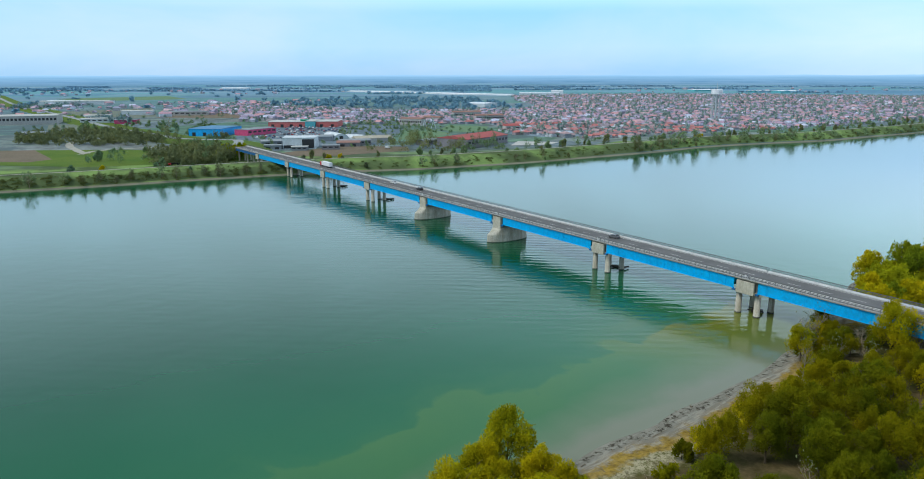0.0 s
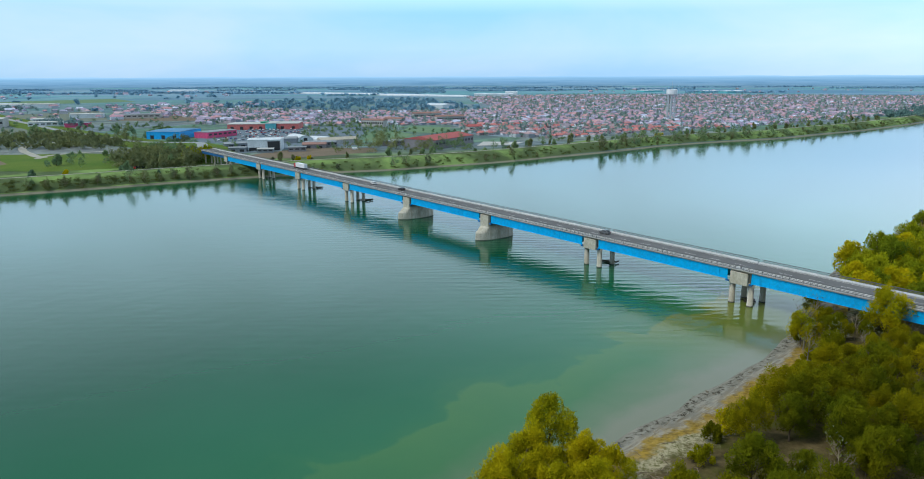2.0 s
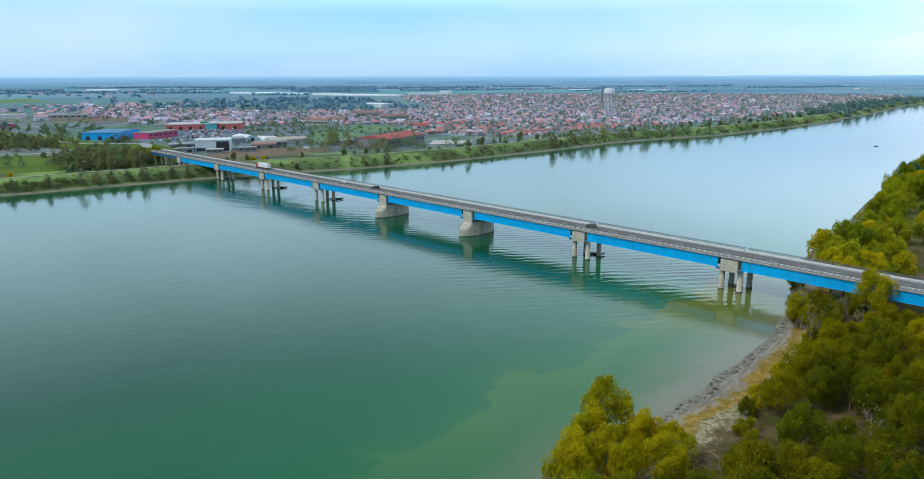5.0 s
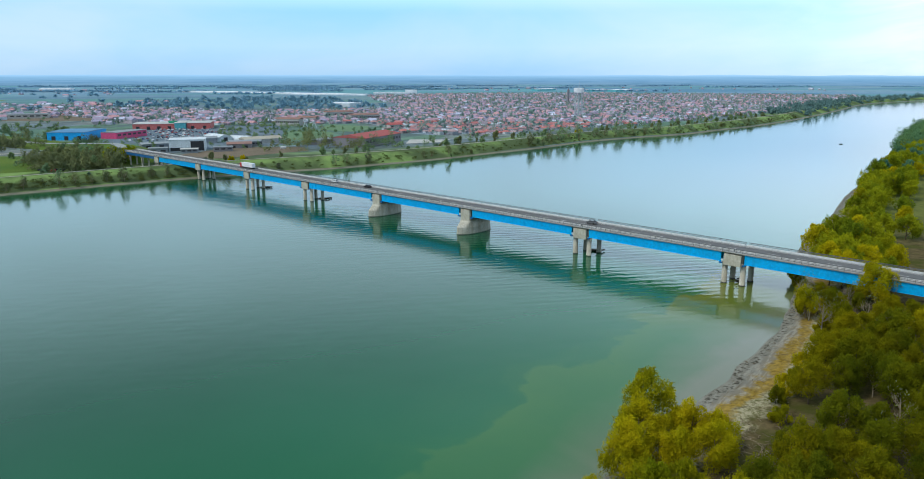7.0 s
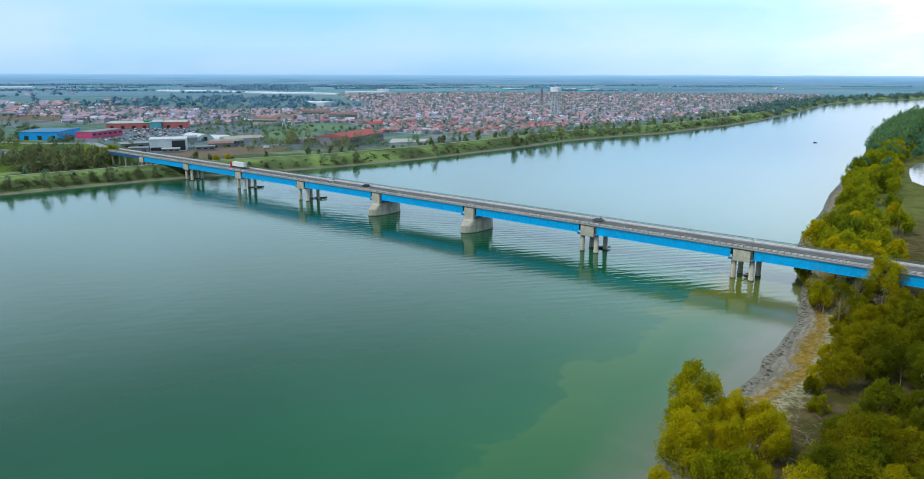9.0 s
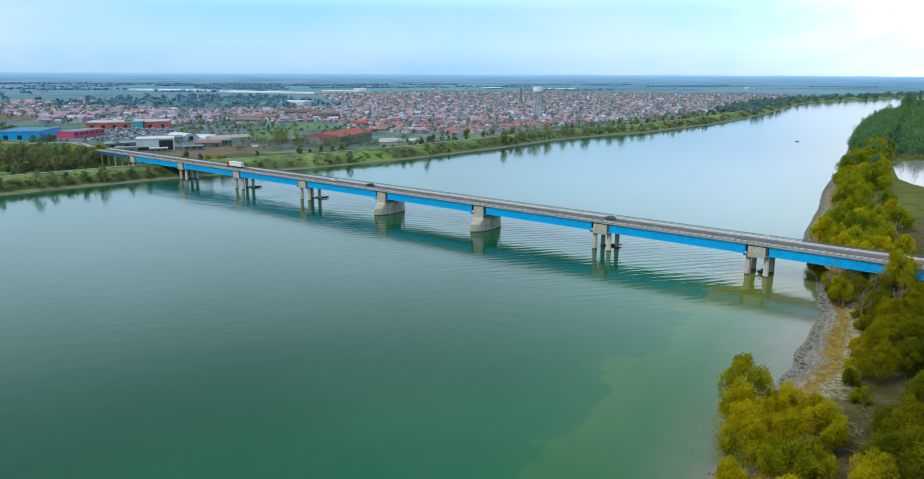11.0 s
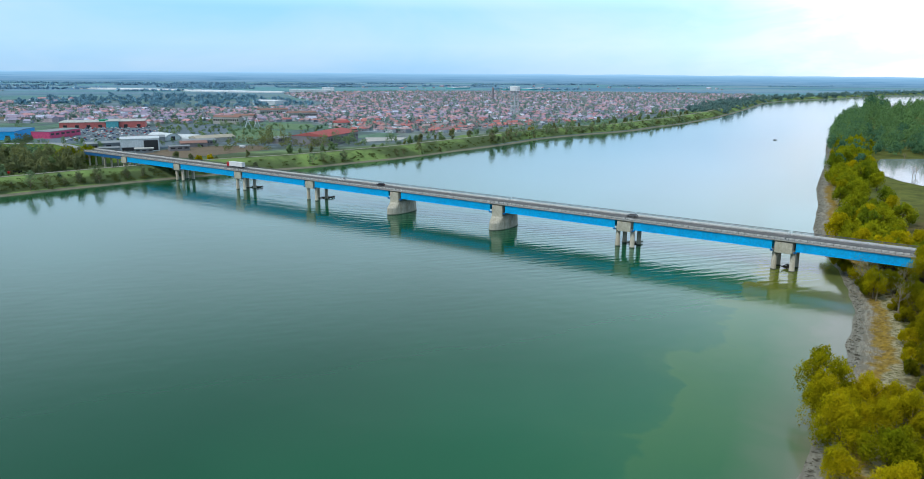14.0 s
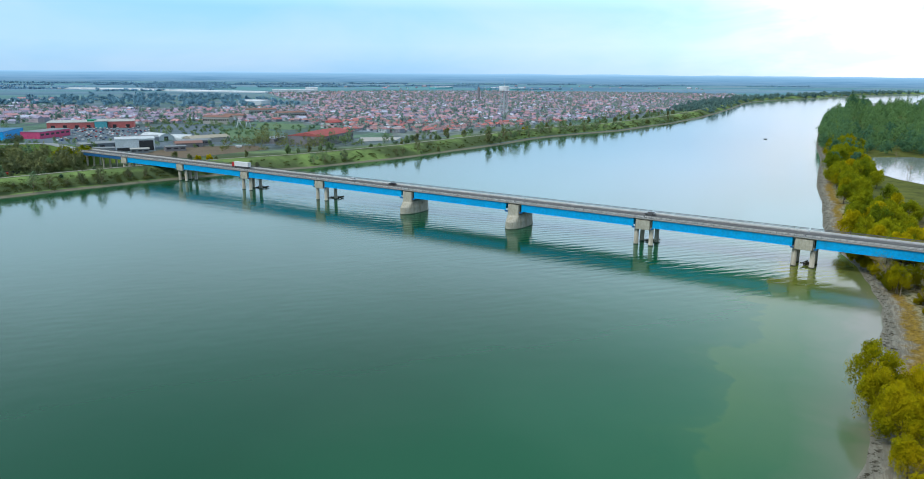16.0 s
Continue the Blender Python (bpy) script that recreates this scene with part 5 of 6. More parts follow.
wood("thicket", scatter(g, [(8, 655), (40, 668), (36, 690), (10, 672)], 7, 1.0), 12, 4.6, M_LEAF_FAR, "green trees before the tiled hall", 99, 130, 1.0)
wood("thicket", scatter(g, [(-170, 640), (-60, 700), (-60, 800), (-230, 780), (-210, 680)], 45, 1.0), 5, 2.6, M_LEAF_FAR, "bushes between the works sheds", 91, 60, 1.1)
wood("thicket", scatter(g, [(-600, 870), (-300, 820), (-250, 1100), (-420, 1280), (-700, 1250)], 40, 1.0), 5, 3.4, M_LEAF_FAR, "hedges and yard trees among the works", 92, 50, 1.5)
wood("thicket", scatter(g, [(-260, 700), (-215, 640), (-185, 640), (-205, 720), (-260, 790)], 50, 1.0), 5, 3.2, M_LEAF_FAR, "green bushes beside the bridge ramp", 79, 70, 1.1)
wood("thicket", scatter(g, [(-80, 640), (10, 640), (0, 700), (-40, 735), (-70, 700)], 40, 1.0), 9, 4.2, M_LEAF_BARE, "brown budding trees beside the tiled hall", 69, 60, 1.2)
wood("woodland", scatter(g, [(-420, 1650), (-250, 1480), (0, 1380), (160, 1500), (60, 2000), (-120, 2150), (-380, 2000)], 260, 1.0), 8, 7.0, M_LEAF_HAZE, "belt of trees beyond the houses, tinted haze blue", 70, 150, 2.8)
wood("woodland", scatter(g, [(-1900, 1500), (-700, 1250), (-450, 1500), (-500, 2100), (-900, 3200), (-2600, 3000)], 110, 1.0), 7, 9.0, M_LEAF_HAZE, "scattered tree groups in the fields, tinted haze blue", 71, 130, 3.2)
wood("woodland", [(x, y, 1.0) for k in range(46) for x0, y0, a in [(g.uniform(-2200, 3200), g.uniform(2500, 4300), g.uniform(-0.5, 0.2))] if math.hypot(x0, y0) < 4500 and y0 > 0.9 * x0 for j in range(26) for x, y in [(x0 + math.cos(a) * j * 14, y0 + math.sin(a) * j * 14)]], 6, 9.0, M_LEAF_PLAIN, "distant hedgerows between the fields, tinted haze blue", 72, 60, 5.0)


# the nearest trees one by one; those farther off are too many to count
def wanted(x, y):      # the wood is built as deep as it can be looked into
    return x < max(0.66 * y, 1.46 * (y - 16) - 123) + 22

planted = [q for q in planted if wanted(q[2].translation.x, q[2].translation.y)]
planted.sort(key=lambda q: q[0])
for _, kind, m, group in planted[:300]:
    t = copy_thing(kind, m)
    if group:
        t["group"] = group


def joined(name, rows, label):
    """Copies of tree patterns as one mesh for each material."""
    mass = thing(name, label, "trees", kind="stuff")
    for piece in ("trunk", "crown"):
        for leaf in {id(c.data.materials[0]): c.data.materials[0] for _, k, _, _ in rows for c in k.children if c.name.startswith(piece)}.values():
            co, at, sizes, lit, base = [], [], [], [], 0
            for _, k, m, _ in rows:
                for c in k.children:
                    if not c.name.startswith(piece) or c.data.materials[0] != leaf:
                        continue
                    me = c.data
                    v = np.empty(len(me.vertices) * 3, np.float32)
                    me.vertices.foreach_get("co", v)
                    i = np.empty(len(me.loops), np.int32)
                    me.loops.foreach_get("vertex_index", i)
                    n = np.empty(len(me.polygons), np.int32)
                    me.polygons.foreach_get("loop_total", n)
                    a = np.array(m)
                    co.append(v.reshape(-1, 3) @ a[:3, :3].T + a[:3, 3])
                    at.append(i + base), sizes.append(n)
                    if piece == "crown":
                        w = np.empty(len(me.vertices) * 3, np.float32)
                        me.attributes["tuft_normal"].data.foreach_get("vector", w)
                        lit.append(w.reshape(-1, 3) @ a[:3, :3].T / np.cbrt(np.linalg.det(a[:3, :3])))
                    base += len(me.vertices)
            co, at, sizes = np.concatenate(co), np.concatenate(at), np.concatenate(sizes)
            me = bpy.data.meshes.new(piece)
            me.vertices.add(len(co)), me.loops.add(len(at)), me.polygons.add(len(sizes))
            me.vertices.foreach_set("co", co.ravel().astype(np.float32))
            me.loops.foreach_set("vertex_index", at.astype(np.int32))
            me.polygons.foreach_set("loop_start", np.concatenate([[0], np.cumsum(sizes)[:-1]]).astype(np.int32))
            me.update(calc_edges=True)
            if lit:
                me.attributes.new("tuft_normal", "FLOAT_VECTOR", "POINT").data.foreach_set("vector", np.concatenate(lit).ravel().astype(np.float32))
            put(piece, me, leaf, mass)


joined("riverside_trees", planted[300:], "green trees and bushes along both river banks")
for x, y in ((341, 346), (352, 352), (420, 414)):
    copy_thing(bare_kind, pose(x, y, 2.2, 0, 0, x))


# ---- buildings ----
def shed(name, label, x, y, turn, long, deep, tall, walls, roof, rise=1.2, bands=None, doors=0, category="building", windows=0, z=1.0):
    """A plain hall: walls, a low gabled roof with eaves, doors and window strips on the long side that faces -y."""
    b = thing(name, label, category, pose(x, y, z, 0, 0, turn))
    put("wall", one_box(-long / 2, -deep / 2, -0.5, long / 2, deep / 2, tall), walls, b)
    v = [(-long / 2 - 0.4, -deep / 2 - 0.4, tall), (long / 2 + 0.4, -deep / 2 - 0.4, tall), (long / 2 + 0.4, deep / 2 + 0.4, tall), (-long / 2 - 0.4, deep / 2 + 0.4, tall),
         (-long / 2 - 0.4, 0, tall + rise), (long / 2 + 0.4, 0, tall + rise)]
    low = [(a, c, d + 0.02 - 0.3) for a, c, d in v]
    bm = bmesh.new()
    q = [bm.verts.new(p) for p in v] + [bm.verts.new(p) for p in low[:4]]
    for f in ((0, 1, 5, 4), (2, 3, 4, 5), (1, 2, 5), (3, 0, 4), (6, 7, 1, 0), (7, 8, 2, 1), (8, 9, 3, 2), (9, 6, 0, 3), (9, 8, 7, 6)):
        bm.faces.new([q[i] for i in f])
    put("roof", bm, roof, b)
    if bands is not None:
        put("fascia", one_box(-long / 2 - 0.5, -deep / 2 - 0.5, tall - 1.6, long / 2 + 0.5, deep / 2 + 0.5, tall - 0.05), bands, b)
    for k in range(doors):
        xx = -long / 2 + long * (k + 0.5) / doors
        put("door", one_box(xx - 2.0, -deep / 2 - 0.12, -0.2, xx + 2.0, -deep / 2 + 0.1, min(4.2, tall * 0.6)), M_DARK, b, "dark loading door")
    for k in range(windows):
        xx = -long / 2 + long * (k + 0.5) / windows
        w = long / windows * 0.32
        put("window", one_box(xx - w, -deep / 2 - 0.08, tall * 0.45, xx + w, -deep / 2 + 0.1, tall * 0.72), M_DARK, b)
    return b


def arched_shed(x, y, turn, long, wide, tall, label):
    b = thing("arched_shed", label, "shed", pose(x, y, 1.0, 0, 0, turn))
    arc = [(-wide / 2 * math.cos(math.pi * k / 12), tall * math.sin(math.pi * k / 12)) for k in range(13)]
    rows = [[(px, yy, pz) for px, pz in arc] for yy in (-long / 2, -long / 4, 0, long / 4, long / 2)]
    put("roof", sheet(rows), M_WHITE, b)
    for yy, s in ((-long / 2 + 0.3, 1), (long / 2 - 0.3, -1)):
        bm = bmesh.new()
        bm.faces.new([bm.verts.new((px * 0.98, yy, pz * 0.98)) for px, pz in arc])
        e = bmesh.ops.extrude_face_region(bm, geom=bm.faces[:])
        bmesh.ops.translate(bm, vec=(0, 0.2 * s, 0), verts=[q for q in e["geom"] if isinstance(q, bmesh.types.BMVert)])
        put("end_wall", bm, M_WHITE, b)
    put("door", one_box(-2, -long / 2 - 0.05, 0, 2, -long / 2 + 0.15, tall * 0.6), M_DARK, b)
    return b


shed("warehouse", "bright blue metal warehouse with loading doors", -276, 841, -9, 38, 54, 8.2, M_STORE_BLUE, M_ROOF_BLUE, 0.6, doors=3)
shed("store", "low store with magenta cladding", -230, 841, 61, 46, 20, 7.0, M_STORE_PINK, M_ROOF_GREY, 0.5, windows=6)
shed("shopping_centre", "large store with red brick cladding", -218, 968, 0, 48, 44, 7.4, M_STORE_RED, M_ROOF_PALE, 0.5, doors=4)
shed("shopping_centre", "teal glazed entrance block of the store", -187, 966, 0, 13, 46, 8.4, M_STORE_TEAL, M_ROOF_PALE, 0.5)
shed("shopping_centre", "red clad wing of the large store", -166, 970, 0, 28, 44, 7.8, M_STORE_RED, M_ROOF_PALE, 0.5, doors=2)
f = shed("factory", "white concrete workshop with a tall dark opening", -145, 684, 3, 30, 24, 10.5, M_WHITE, M_WHITE, 0.5)
put("opening", one_box(3, -12.15, 0.5, 14, -11.9, 9.0), M_DARK, f, "tall dark opening")
put("opening", one_box(-14, -12.15, 0.5, -4, -11.9, 3.4), M_DARK, f, "low dark opening")
shed("lean_to", "low grey shed beside the white workshop", -168, 672, 3, 16, 11, 4.0, M_GREY, M_ROOF_GREY, 0.6, doors=2)
shed("lean_to", "small white annex with a flat roof", -141, 660, 3, 14, 10, 3.8, M_GREY, M_ROOF_PALE, 0.3, windows=3)
shed("outbuilding", "cream outbuilding with a flat roof", -114, 668, 8, 16, 10, 4.2, M_BRICK, M_ROOF_GREY, 0.5, windows=3)
shed("workshop", "long grey workshop with a fibre cement roof", -174, 716, 20, 34, 14, 4.2, M_GREY, M_ROOF_GREY, 1.2, doors=3)
shed("workshop", "dark grey shed row behind the bridge", -143, 757, 5, 32, 18, 5.0, M_GREY, M_ROOF_GREY, 1.4)
arched_shed(-128, 782, 30, 34, 18, 6.5, "white arched shed with an open end")
arched_shed(-106, 776, 60, 24, 14, 5.0, "low white arched shed")
shed("workshop", "low brick stable with a pale roof", -98, 712, 20, 30, 13, 4.6, M_BRICK, M_ROOF_GREY, 1.4, windows=9)
shed("workshop", "wide shed with a weathered pale roof", -84, 742, 22, 38, 18, 4.6, M_CREAM, M_BEIGE, 2.2)
hall = shed("hall", "long hall with a red clay tile roof and pale arcade", 19, 709, 54, 70, 36, 8.6, M_BRICK, M_TILE, 3.0, windows=12)
for k in range(9):
    put("window", one_box(34.9, -16 + k * 3.6, 2.0, 35.15, -13.9 + k * 3.6, 6.5), M_DARK, hall)
shed("apartment_block", "long ochre apartment block with an orange tile roof", -56, 986, -28, 34, 12, 9.0, M_CREAM, M_TILE_OLD, 2.0, windows=12)
shed("apartment_block", "long ochre apartment block with an orange tile roof", -30, 1045, -28, 28, 11, 7.5, M_CREAM, M_TILE_OLD, 2.0, windows=11)
shed("apartment_block", "cream apartment block with a tile roof", 52, 1085, 18, 44, 12, 8.0, M_CREAM, M_TILE_OLD, 2.0, windows=14)
shed("apartment_block", "ochre apartment block with a tile roof", 20, 1160, 18, 46, 12, 9.0, M_CREAM, M_TILE_OLD, 2.0, windows=14)
shed("clubhouse", "grey clubhouse with a dark glazed front", -26, 716, 60, 26, 12, 5.0, M_BRICK, M_ROOF_GREY, 0.8, windows=6)
shed("house", "small house with a bright orange tile roof", 70, 886, 20, 18, 12, 6.5, M_CREAM, M_TILE, 2.4, category="house", windows=3)
shed("workshop", "low works building with a brown tile roof", -102, 698, 5, 22, 13, 4.0, M_BRICK, M_TILE_OLD, 1.6, doors=2)
shed("factory", "long pale factory with a saw of white bays", -610, 1030, 20, 96, 50, 12.0, M_CREAM, M_ROOF_PALE, 1.0, windows=20)
shed("factory", "pale factory block with small windows", -545, 1120, 20, 34, 20, 7.0, M_WHITE, M_ROOF_PALE, 1.0, windows=10)
shed("factory", "low white warehouse beside a row of dark trees", -880, 1700, 10, 160, 60, 8.0, M_WHITE, M_ROOF_PALE, 0.8)
shed("workshop", "white works hall among trees by the trunk road", -512, 1050, 15, 44, 20, 6.5, M_WHITE, M_ROOF_PALE, 0.8, windows=6)
shed("store", "low shop with a faded pink front", -462, 1030, 10, 30, 18, 6.0, M_STORE_PINK, M_ROOF_GREY, 0.5)
shed("warehouse", "long white warehouse beyond the dark trees", -905, 1720, -12, 90, 40, 8.0, M_WHITE, M_GLASSHOUSE, 0.8)
shed("store", "green canopy over the store entrance", -197, 958, 0, 9, 8, 9.6, M_STORE_GREEN, M_STORE_GREEN, 0.5)
shed("farmhouse", "pale stone ruin among scrub", -462, 800, 15, 26, 12, 6.0, M_CREAM, M_ROOF_GREY, 0.8, windows=6)
shed("factory", "white workshop beside the trunk road", -545, 1260, 15, 50, 24, 7.0, M_WHITE, M_ROOF_PALE, 1.0)
shed("barracks", "pinkish long house beside the fields", -455, 1240, 10, 70, 22, 6.5, M_CREAM, M_ROOF_GREY, 1.2, windows=8)
shed("hall", "sports hall with a white roof in the town", 60, 1545, -30, 48, 66, 8.0, M_WHITE, M_GLASSHOUSE, 1.5)
shed("warehouse", "far white warehouse at the edge of the fields", 285, 2440, -10, 130, 50, 7.0, M_WHITE, M_GLASSHOUSE, 1.0)
shed("warehouse", "far white silo block at the edge of the fields", 345, 2440, -10, 40, 30, 14.0, M_WHITE, M_GLASSHOUSE, 1.0)
for k in range(14):
    shed("greenhouse", "long low white film greenhouse", -360 + k * 34, 2860 - k * 34, -35, 260, 30, 3.0, M_GLASSHOUSE, M_GLASSHOUSE, 2.0, category="greenhouse")
shed("greenhouse", "far white film greenhouse", -1015, 3420, -2, 120, 60, 6.0, M_GLASSHOUSE, M_GLASSHOUSE, 2.0, category="greenhouse")
for k, (x, y) in enumerate(((1150, 2750), (1230, 2700), (980, 2900))):
    shed("greenhouse", "far pale green greenhouse", x, y, 30, 110, 40, 6.0, M_STORE_TEAL, M_GLASSHOUSE, 2.0, category="greenhouse")

# water tower: lattice of legs, white tank box, aerial
tower = thing("water_tower", "tall white water tower tank on a slender lattice of legs", "water tower", pose(384, 1063, 1.0, 0, 0, 20))
for k in range(8):
    w = 2 * math.pi * k / 8
    v, f = [], []
    tube(v, f, [(6.6 * math.cos(w), 6.6 * math.sin(w), 0), (5.8 * math.cos(w), 5.8 * math.sin(w), 40)], [0.55, 0.45], 6)
    put("leg", mesh_of(v, f, "leg"), M_STEEL, tower)
for z in (8, 16, 24, 32):
    v, f = [], []
    q = [(6.3 * math.cos(math.pi * k / 8), 6.3 * math.sin(math.pi * k / 8), z) for k in range(17)]
    tube(v, f, q, [0.35] * 17, 5)
    put("ring_beam", mesh_of(v, f, "ring_beam"), M_STEEL, tower)
v, f = [], []
tube(v, f, [(0, 0, 0), (0, 0, 40)], [1.6, 1.6], 10)
put("riser", mesh_of(v, f, "riser"), M_STEEL, tower)
v, f = [], []
tube(v, f, [(0, 0, 38.6), (0, 0, 39.2), (0, 0, 45.4), (0, 0, 45.9)], [7.2, 8.0, 8.0, 7.6], 24)
put("tank", mesh_of(v, f, "tank"), M_GLASSHOUSE, tower, "white drum tank")
v, f = [], []
tube(v, f, [(0, 0, 46), (0, 0, 50), (0, 0, 58)], [0.5, 0.25, 0.12], 5)
put("aerial", mesh_of(v, f, "aerial"), M_STEEL, tower)
bell = thing("bell_tower", "slender brick bell tower among the roofs", "tower", pose(583, 1612, 1.0, 0, 0, 15))
put("shaft", one_box(-1.9, -1.9, 0, 1.9, 1.9, 26, 0.1), M_BRICK, bell)
put("belfry", one_box(-2.2, -2.2, 26, 2.2, 2.2, 30, 0.1), M_BRICK, bell)
bm = bmesh.new()
bmesh.ops.create_cone(bm, cap_ends=True, segments=4, radius1=3.0, radius2=0.1, depth=5, matrix=Matrix.Translation((0, 0, 32.5)) @ Matrix.Rotation(radians(45), 4, "Z"))
put("spire", bm, M_BRICK, bell)
for x, y in ((-37, 918), (-26, 923)):
    a = thing("a_frame", "white steel A-frame by the sports ground", "frame", pose(x, y, 1.0, 0, 0, 10), "white A-frames")
    for s in (-1, 1):
        v, f = [], []
        tube(v, f, [(s * 3.2, 0, 0), (0, 0, 11)], [0.35, 0.3], 6)
        put("leg", mesh_of(v, f, "leg"), M_WHITE, a)
    put("tie", one_box(-1.6, -0.2, 6, 1.6, 0.2, 6.6), M_WHITE, a)
for x, y, t in ((640, 1700, 0),):
    a = thing("radio_mast", "thin steel mast above the town", "mast", pose(x, y, 1.0))
    v, f = [], []
    tube(v, f, [(0, 0, 0), (0, 0, 26), (0, 0, 34)], [0.6, 0.4, 0.15], 5)
    put("pole", mesh_of(v, f, "pole"), M_STEEL, a)

# ---- the town: nearest houses one by one, the rest as one mass ----
TOWN = [(-440, 1280), (-315, 1115), (-200, 1030), (-140, 1000), (-84, 1000), (-30, 1000), (48, 1000), (62, 950), (58, 890), (66, 840), (95, 790), (150, 770), (261, 835), (386, 885), (551, 985), (700, 1075), (930, 1260), (1220, 1530), (1500, 1720),
        (1680, 1960), (1400, 2150), (900, 2400), (500, 2400), (330, 2300), (180, 2250), (160, 1900), (190, 1560), (120, 1400), (-120, 1360), (-260, 1460), (-430, 1560), (-520, 1500)]


def inside(poly, x, y):
    hit = False
    for (x1, y1), (x2, y2) in zip(poly, poly[1:] + poly[:1]):
        if (y1 > y) != (y2 > y) and x < (x2 - x1) * (y - y1) / (y2 - y1) + x1:
            hit = not hit
    return hit


def house_parts(w, d, h, hip, rise):
    """Vertices and faces of the walls and of the roof of a house, on the ground at 0."""
    x, y = w / 2, d / 2
    wall = ([(-x, -y, -0.5), (x, -y, -0.5), (x, y, -0.5), (-x, y, -0.5), (-x, -y, h), (x, -y, h), (x, y, h), (-x, y, h), (-x + hip, 0, h + rise - 0.15), (x - hip, 0, h + rise - 0.15)],
            [(0, 1, 5, 4), (1, 2, 6, 9, 5) if hip == 0 else (1, 2, 6, 5), (2, 3, 7, 6), (3, 0, 4, 8, 7) if hip == 0 else (3, 0, 4, 7)])
    e = 0.5
    q = h - e * rise / y
    roof = ([(-x - e, -y - e, q), (x + e, -y - e, q), (x + e, y + e, q), (-x - e, y + e, q), (-x - e + hip, 0, h + rise), (x + e - hip, 0, h + rise),
             (-x - e, -y - e, q - 0.25), (x + e, -y - e, q - 0.25), (x + e, y + e, q - 0.25), (-x - e, y + e, q - 0.25)],
            [(0, 1, 5, 4), (2, 3, 4, 5), (1, 2, 5), (3, 0, 4), (6, 7, 1, 0), (7, 8, 2, 1), (8, 9, 3, 2), (9, 6, 0, 3), (9, 8, 7, 6)])
    return wall, roof


g = np.random.default_rng(9)
KINDS = [(12, 9.5, 6.2, 0, 2.3), (14, 10, 6.4, 3.5, 2.2), (10, 9, 5.8, 0, 2.0), (18, 10, 6.5, 0, 2.4), (11, 11, 6.0, 4.0, 2.2), (22, 11, 8.5, 0, 2.4), (16, 12, 9.0, 4.5, 2.3), (9, 8, 3.4, 0, 1.8)]
house_kinds = []
KINDS = [(w, d, h * 0.74, hip, rise * 1.3) for w, d, h, hip, rise in KINDS]      # low walls under broad roofs
for w, d, h, hip, rise in KINDS:
    wall, roof = house_parts(w, d, h, hip, rise)
    k = thing("house", "rendered town house with a hipped clay tile roof" if hip else "rendered town house with a gabled clay tile roof", "house", Matrix.Translation((0, -3000, -200)), "houses of the town")
    put("wall", mesh_of(*wall, "wall"), M_HOUSE_ONE, k)
    put("roof", mesh_of(*roof, "roof"), M_ROOF_ONE, k)
    put("chimney", one_box(w * 0.2 - 0.35, d * 0.2 - 0.35, h, w * 0.2 + 0.35, d * 0.2 + 0.35, h + rise + 0.8), M_HOUSE_ONE, k)
    for s in (-1, 1):
        for i in range(int(w / 3.2)):
            xx = -w / 2 + (i + 0.5) * w / int(w / 3.2)
            for zz in ((0.8, 2.8) if h > 4 else (0.8,)):
                put("window", one_box(xx - 0.5, s * d / 2 - 0.06, zz, xx + 0.5, s * d / 2 + 0.06, zz + 1.2), M_DARK, k)
    house_kinds.append(k)
PROTOTYPES += house_kinds
spots = []
c, s = math.cos(radians(33)), math.sin(radians(33))
for a in np.arange(-900, 2700, 11.0):
    for b in np.arange(-200, 2500, 15.0):
        lane = 5.0 * noise.noise(Vector((a * 0.004, b * 0.004, 7)))
        x, y = a * c - b * s * 1.0 + g.uniform(-3.5, 3.5) + lane, a * s + b * c + g.uniform(-3.5, 3.5) + lane
        if not inside(TOWN, x, y) or g.random() < 0.10 + 0.06 * (math.hypot(x, y) > 1700):
            continue
        if abs((a % 140) - 70) < 9:      # cross streets
            continue
        spots.append((x, y, 33 + (90 if g.random() < 0.35 else 0) + g.uniform(-6, 6), int(g.choice(8, p=[0.2, 0.16, 0.16, 0.12, 0.14, 0.07, 0.07, 0.08])), g.uniform(0.42, 0.72)))
for x0, y0, x1, y1, n in ((-560, 1560, -330, 1760, 36), (-1050, 1350, -760, 1700, 36), (-520, 1260, -400, 1330, 10), (-1600, 2300, -600, 3200, 40), (600, 2600, 2200, 3300, 30), (-420, 1750, -330, 1850, 8), (-950, 1120, -450, 1500, 80), (-700, 1500, -420, 1750, 60), (-330, 1060, -150, 1300, 60)):
    spots += [(g.uniform(x0, x1), g.uniform(y0, y1), g.uniform(0, 180), int(g.integers(0, 8)), g.uniform(0.5, 0.95)) for _ in range(n)]
spots.sort(key=lambda q: math.hypot(q[0] + 60, q[1]))
for x, y, turn, k, size in spots[:260]:
    copy_thing(house_kinds[k], pose(x, y, 1.0, 0, 0, turn) @ Matrix.Scale(size, 4))
walls, wfaces, roofs, rfaces = [], [], [], []
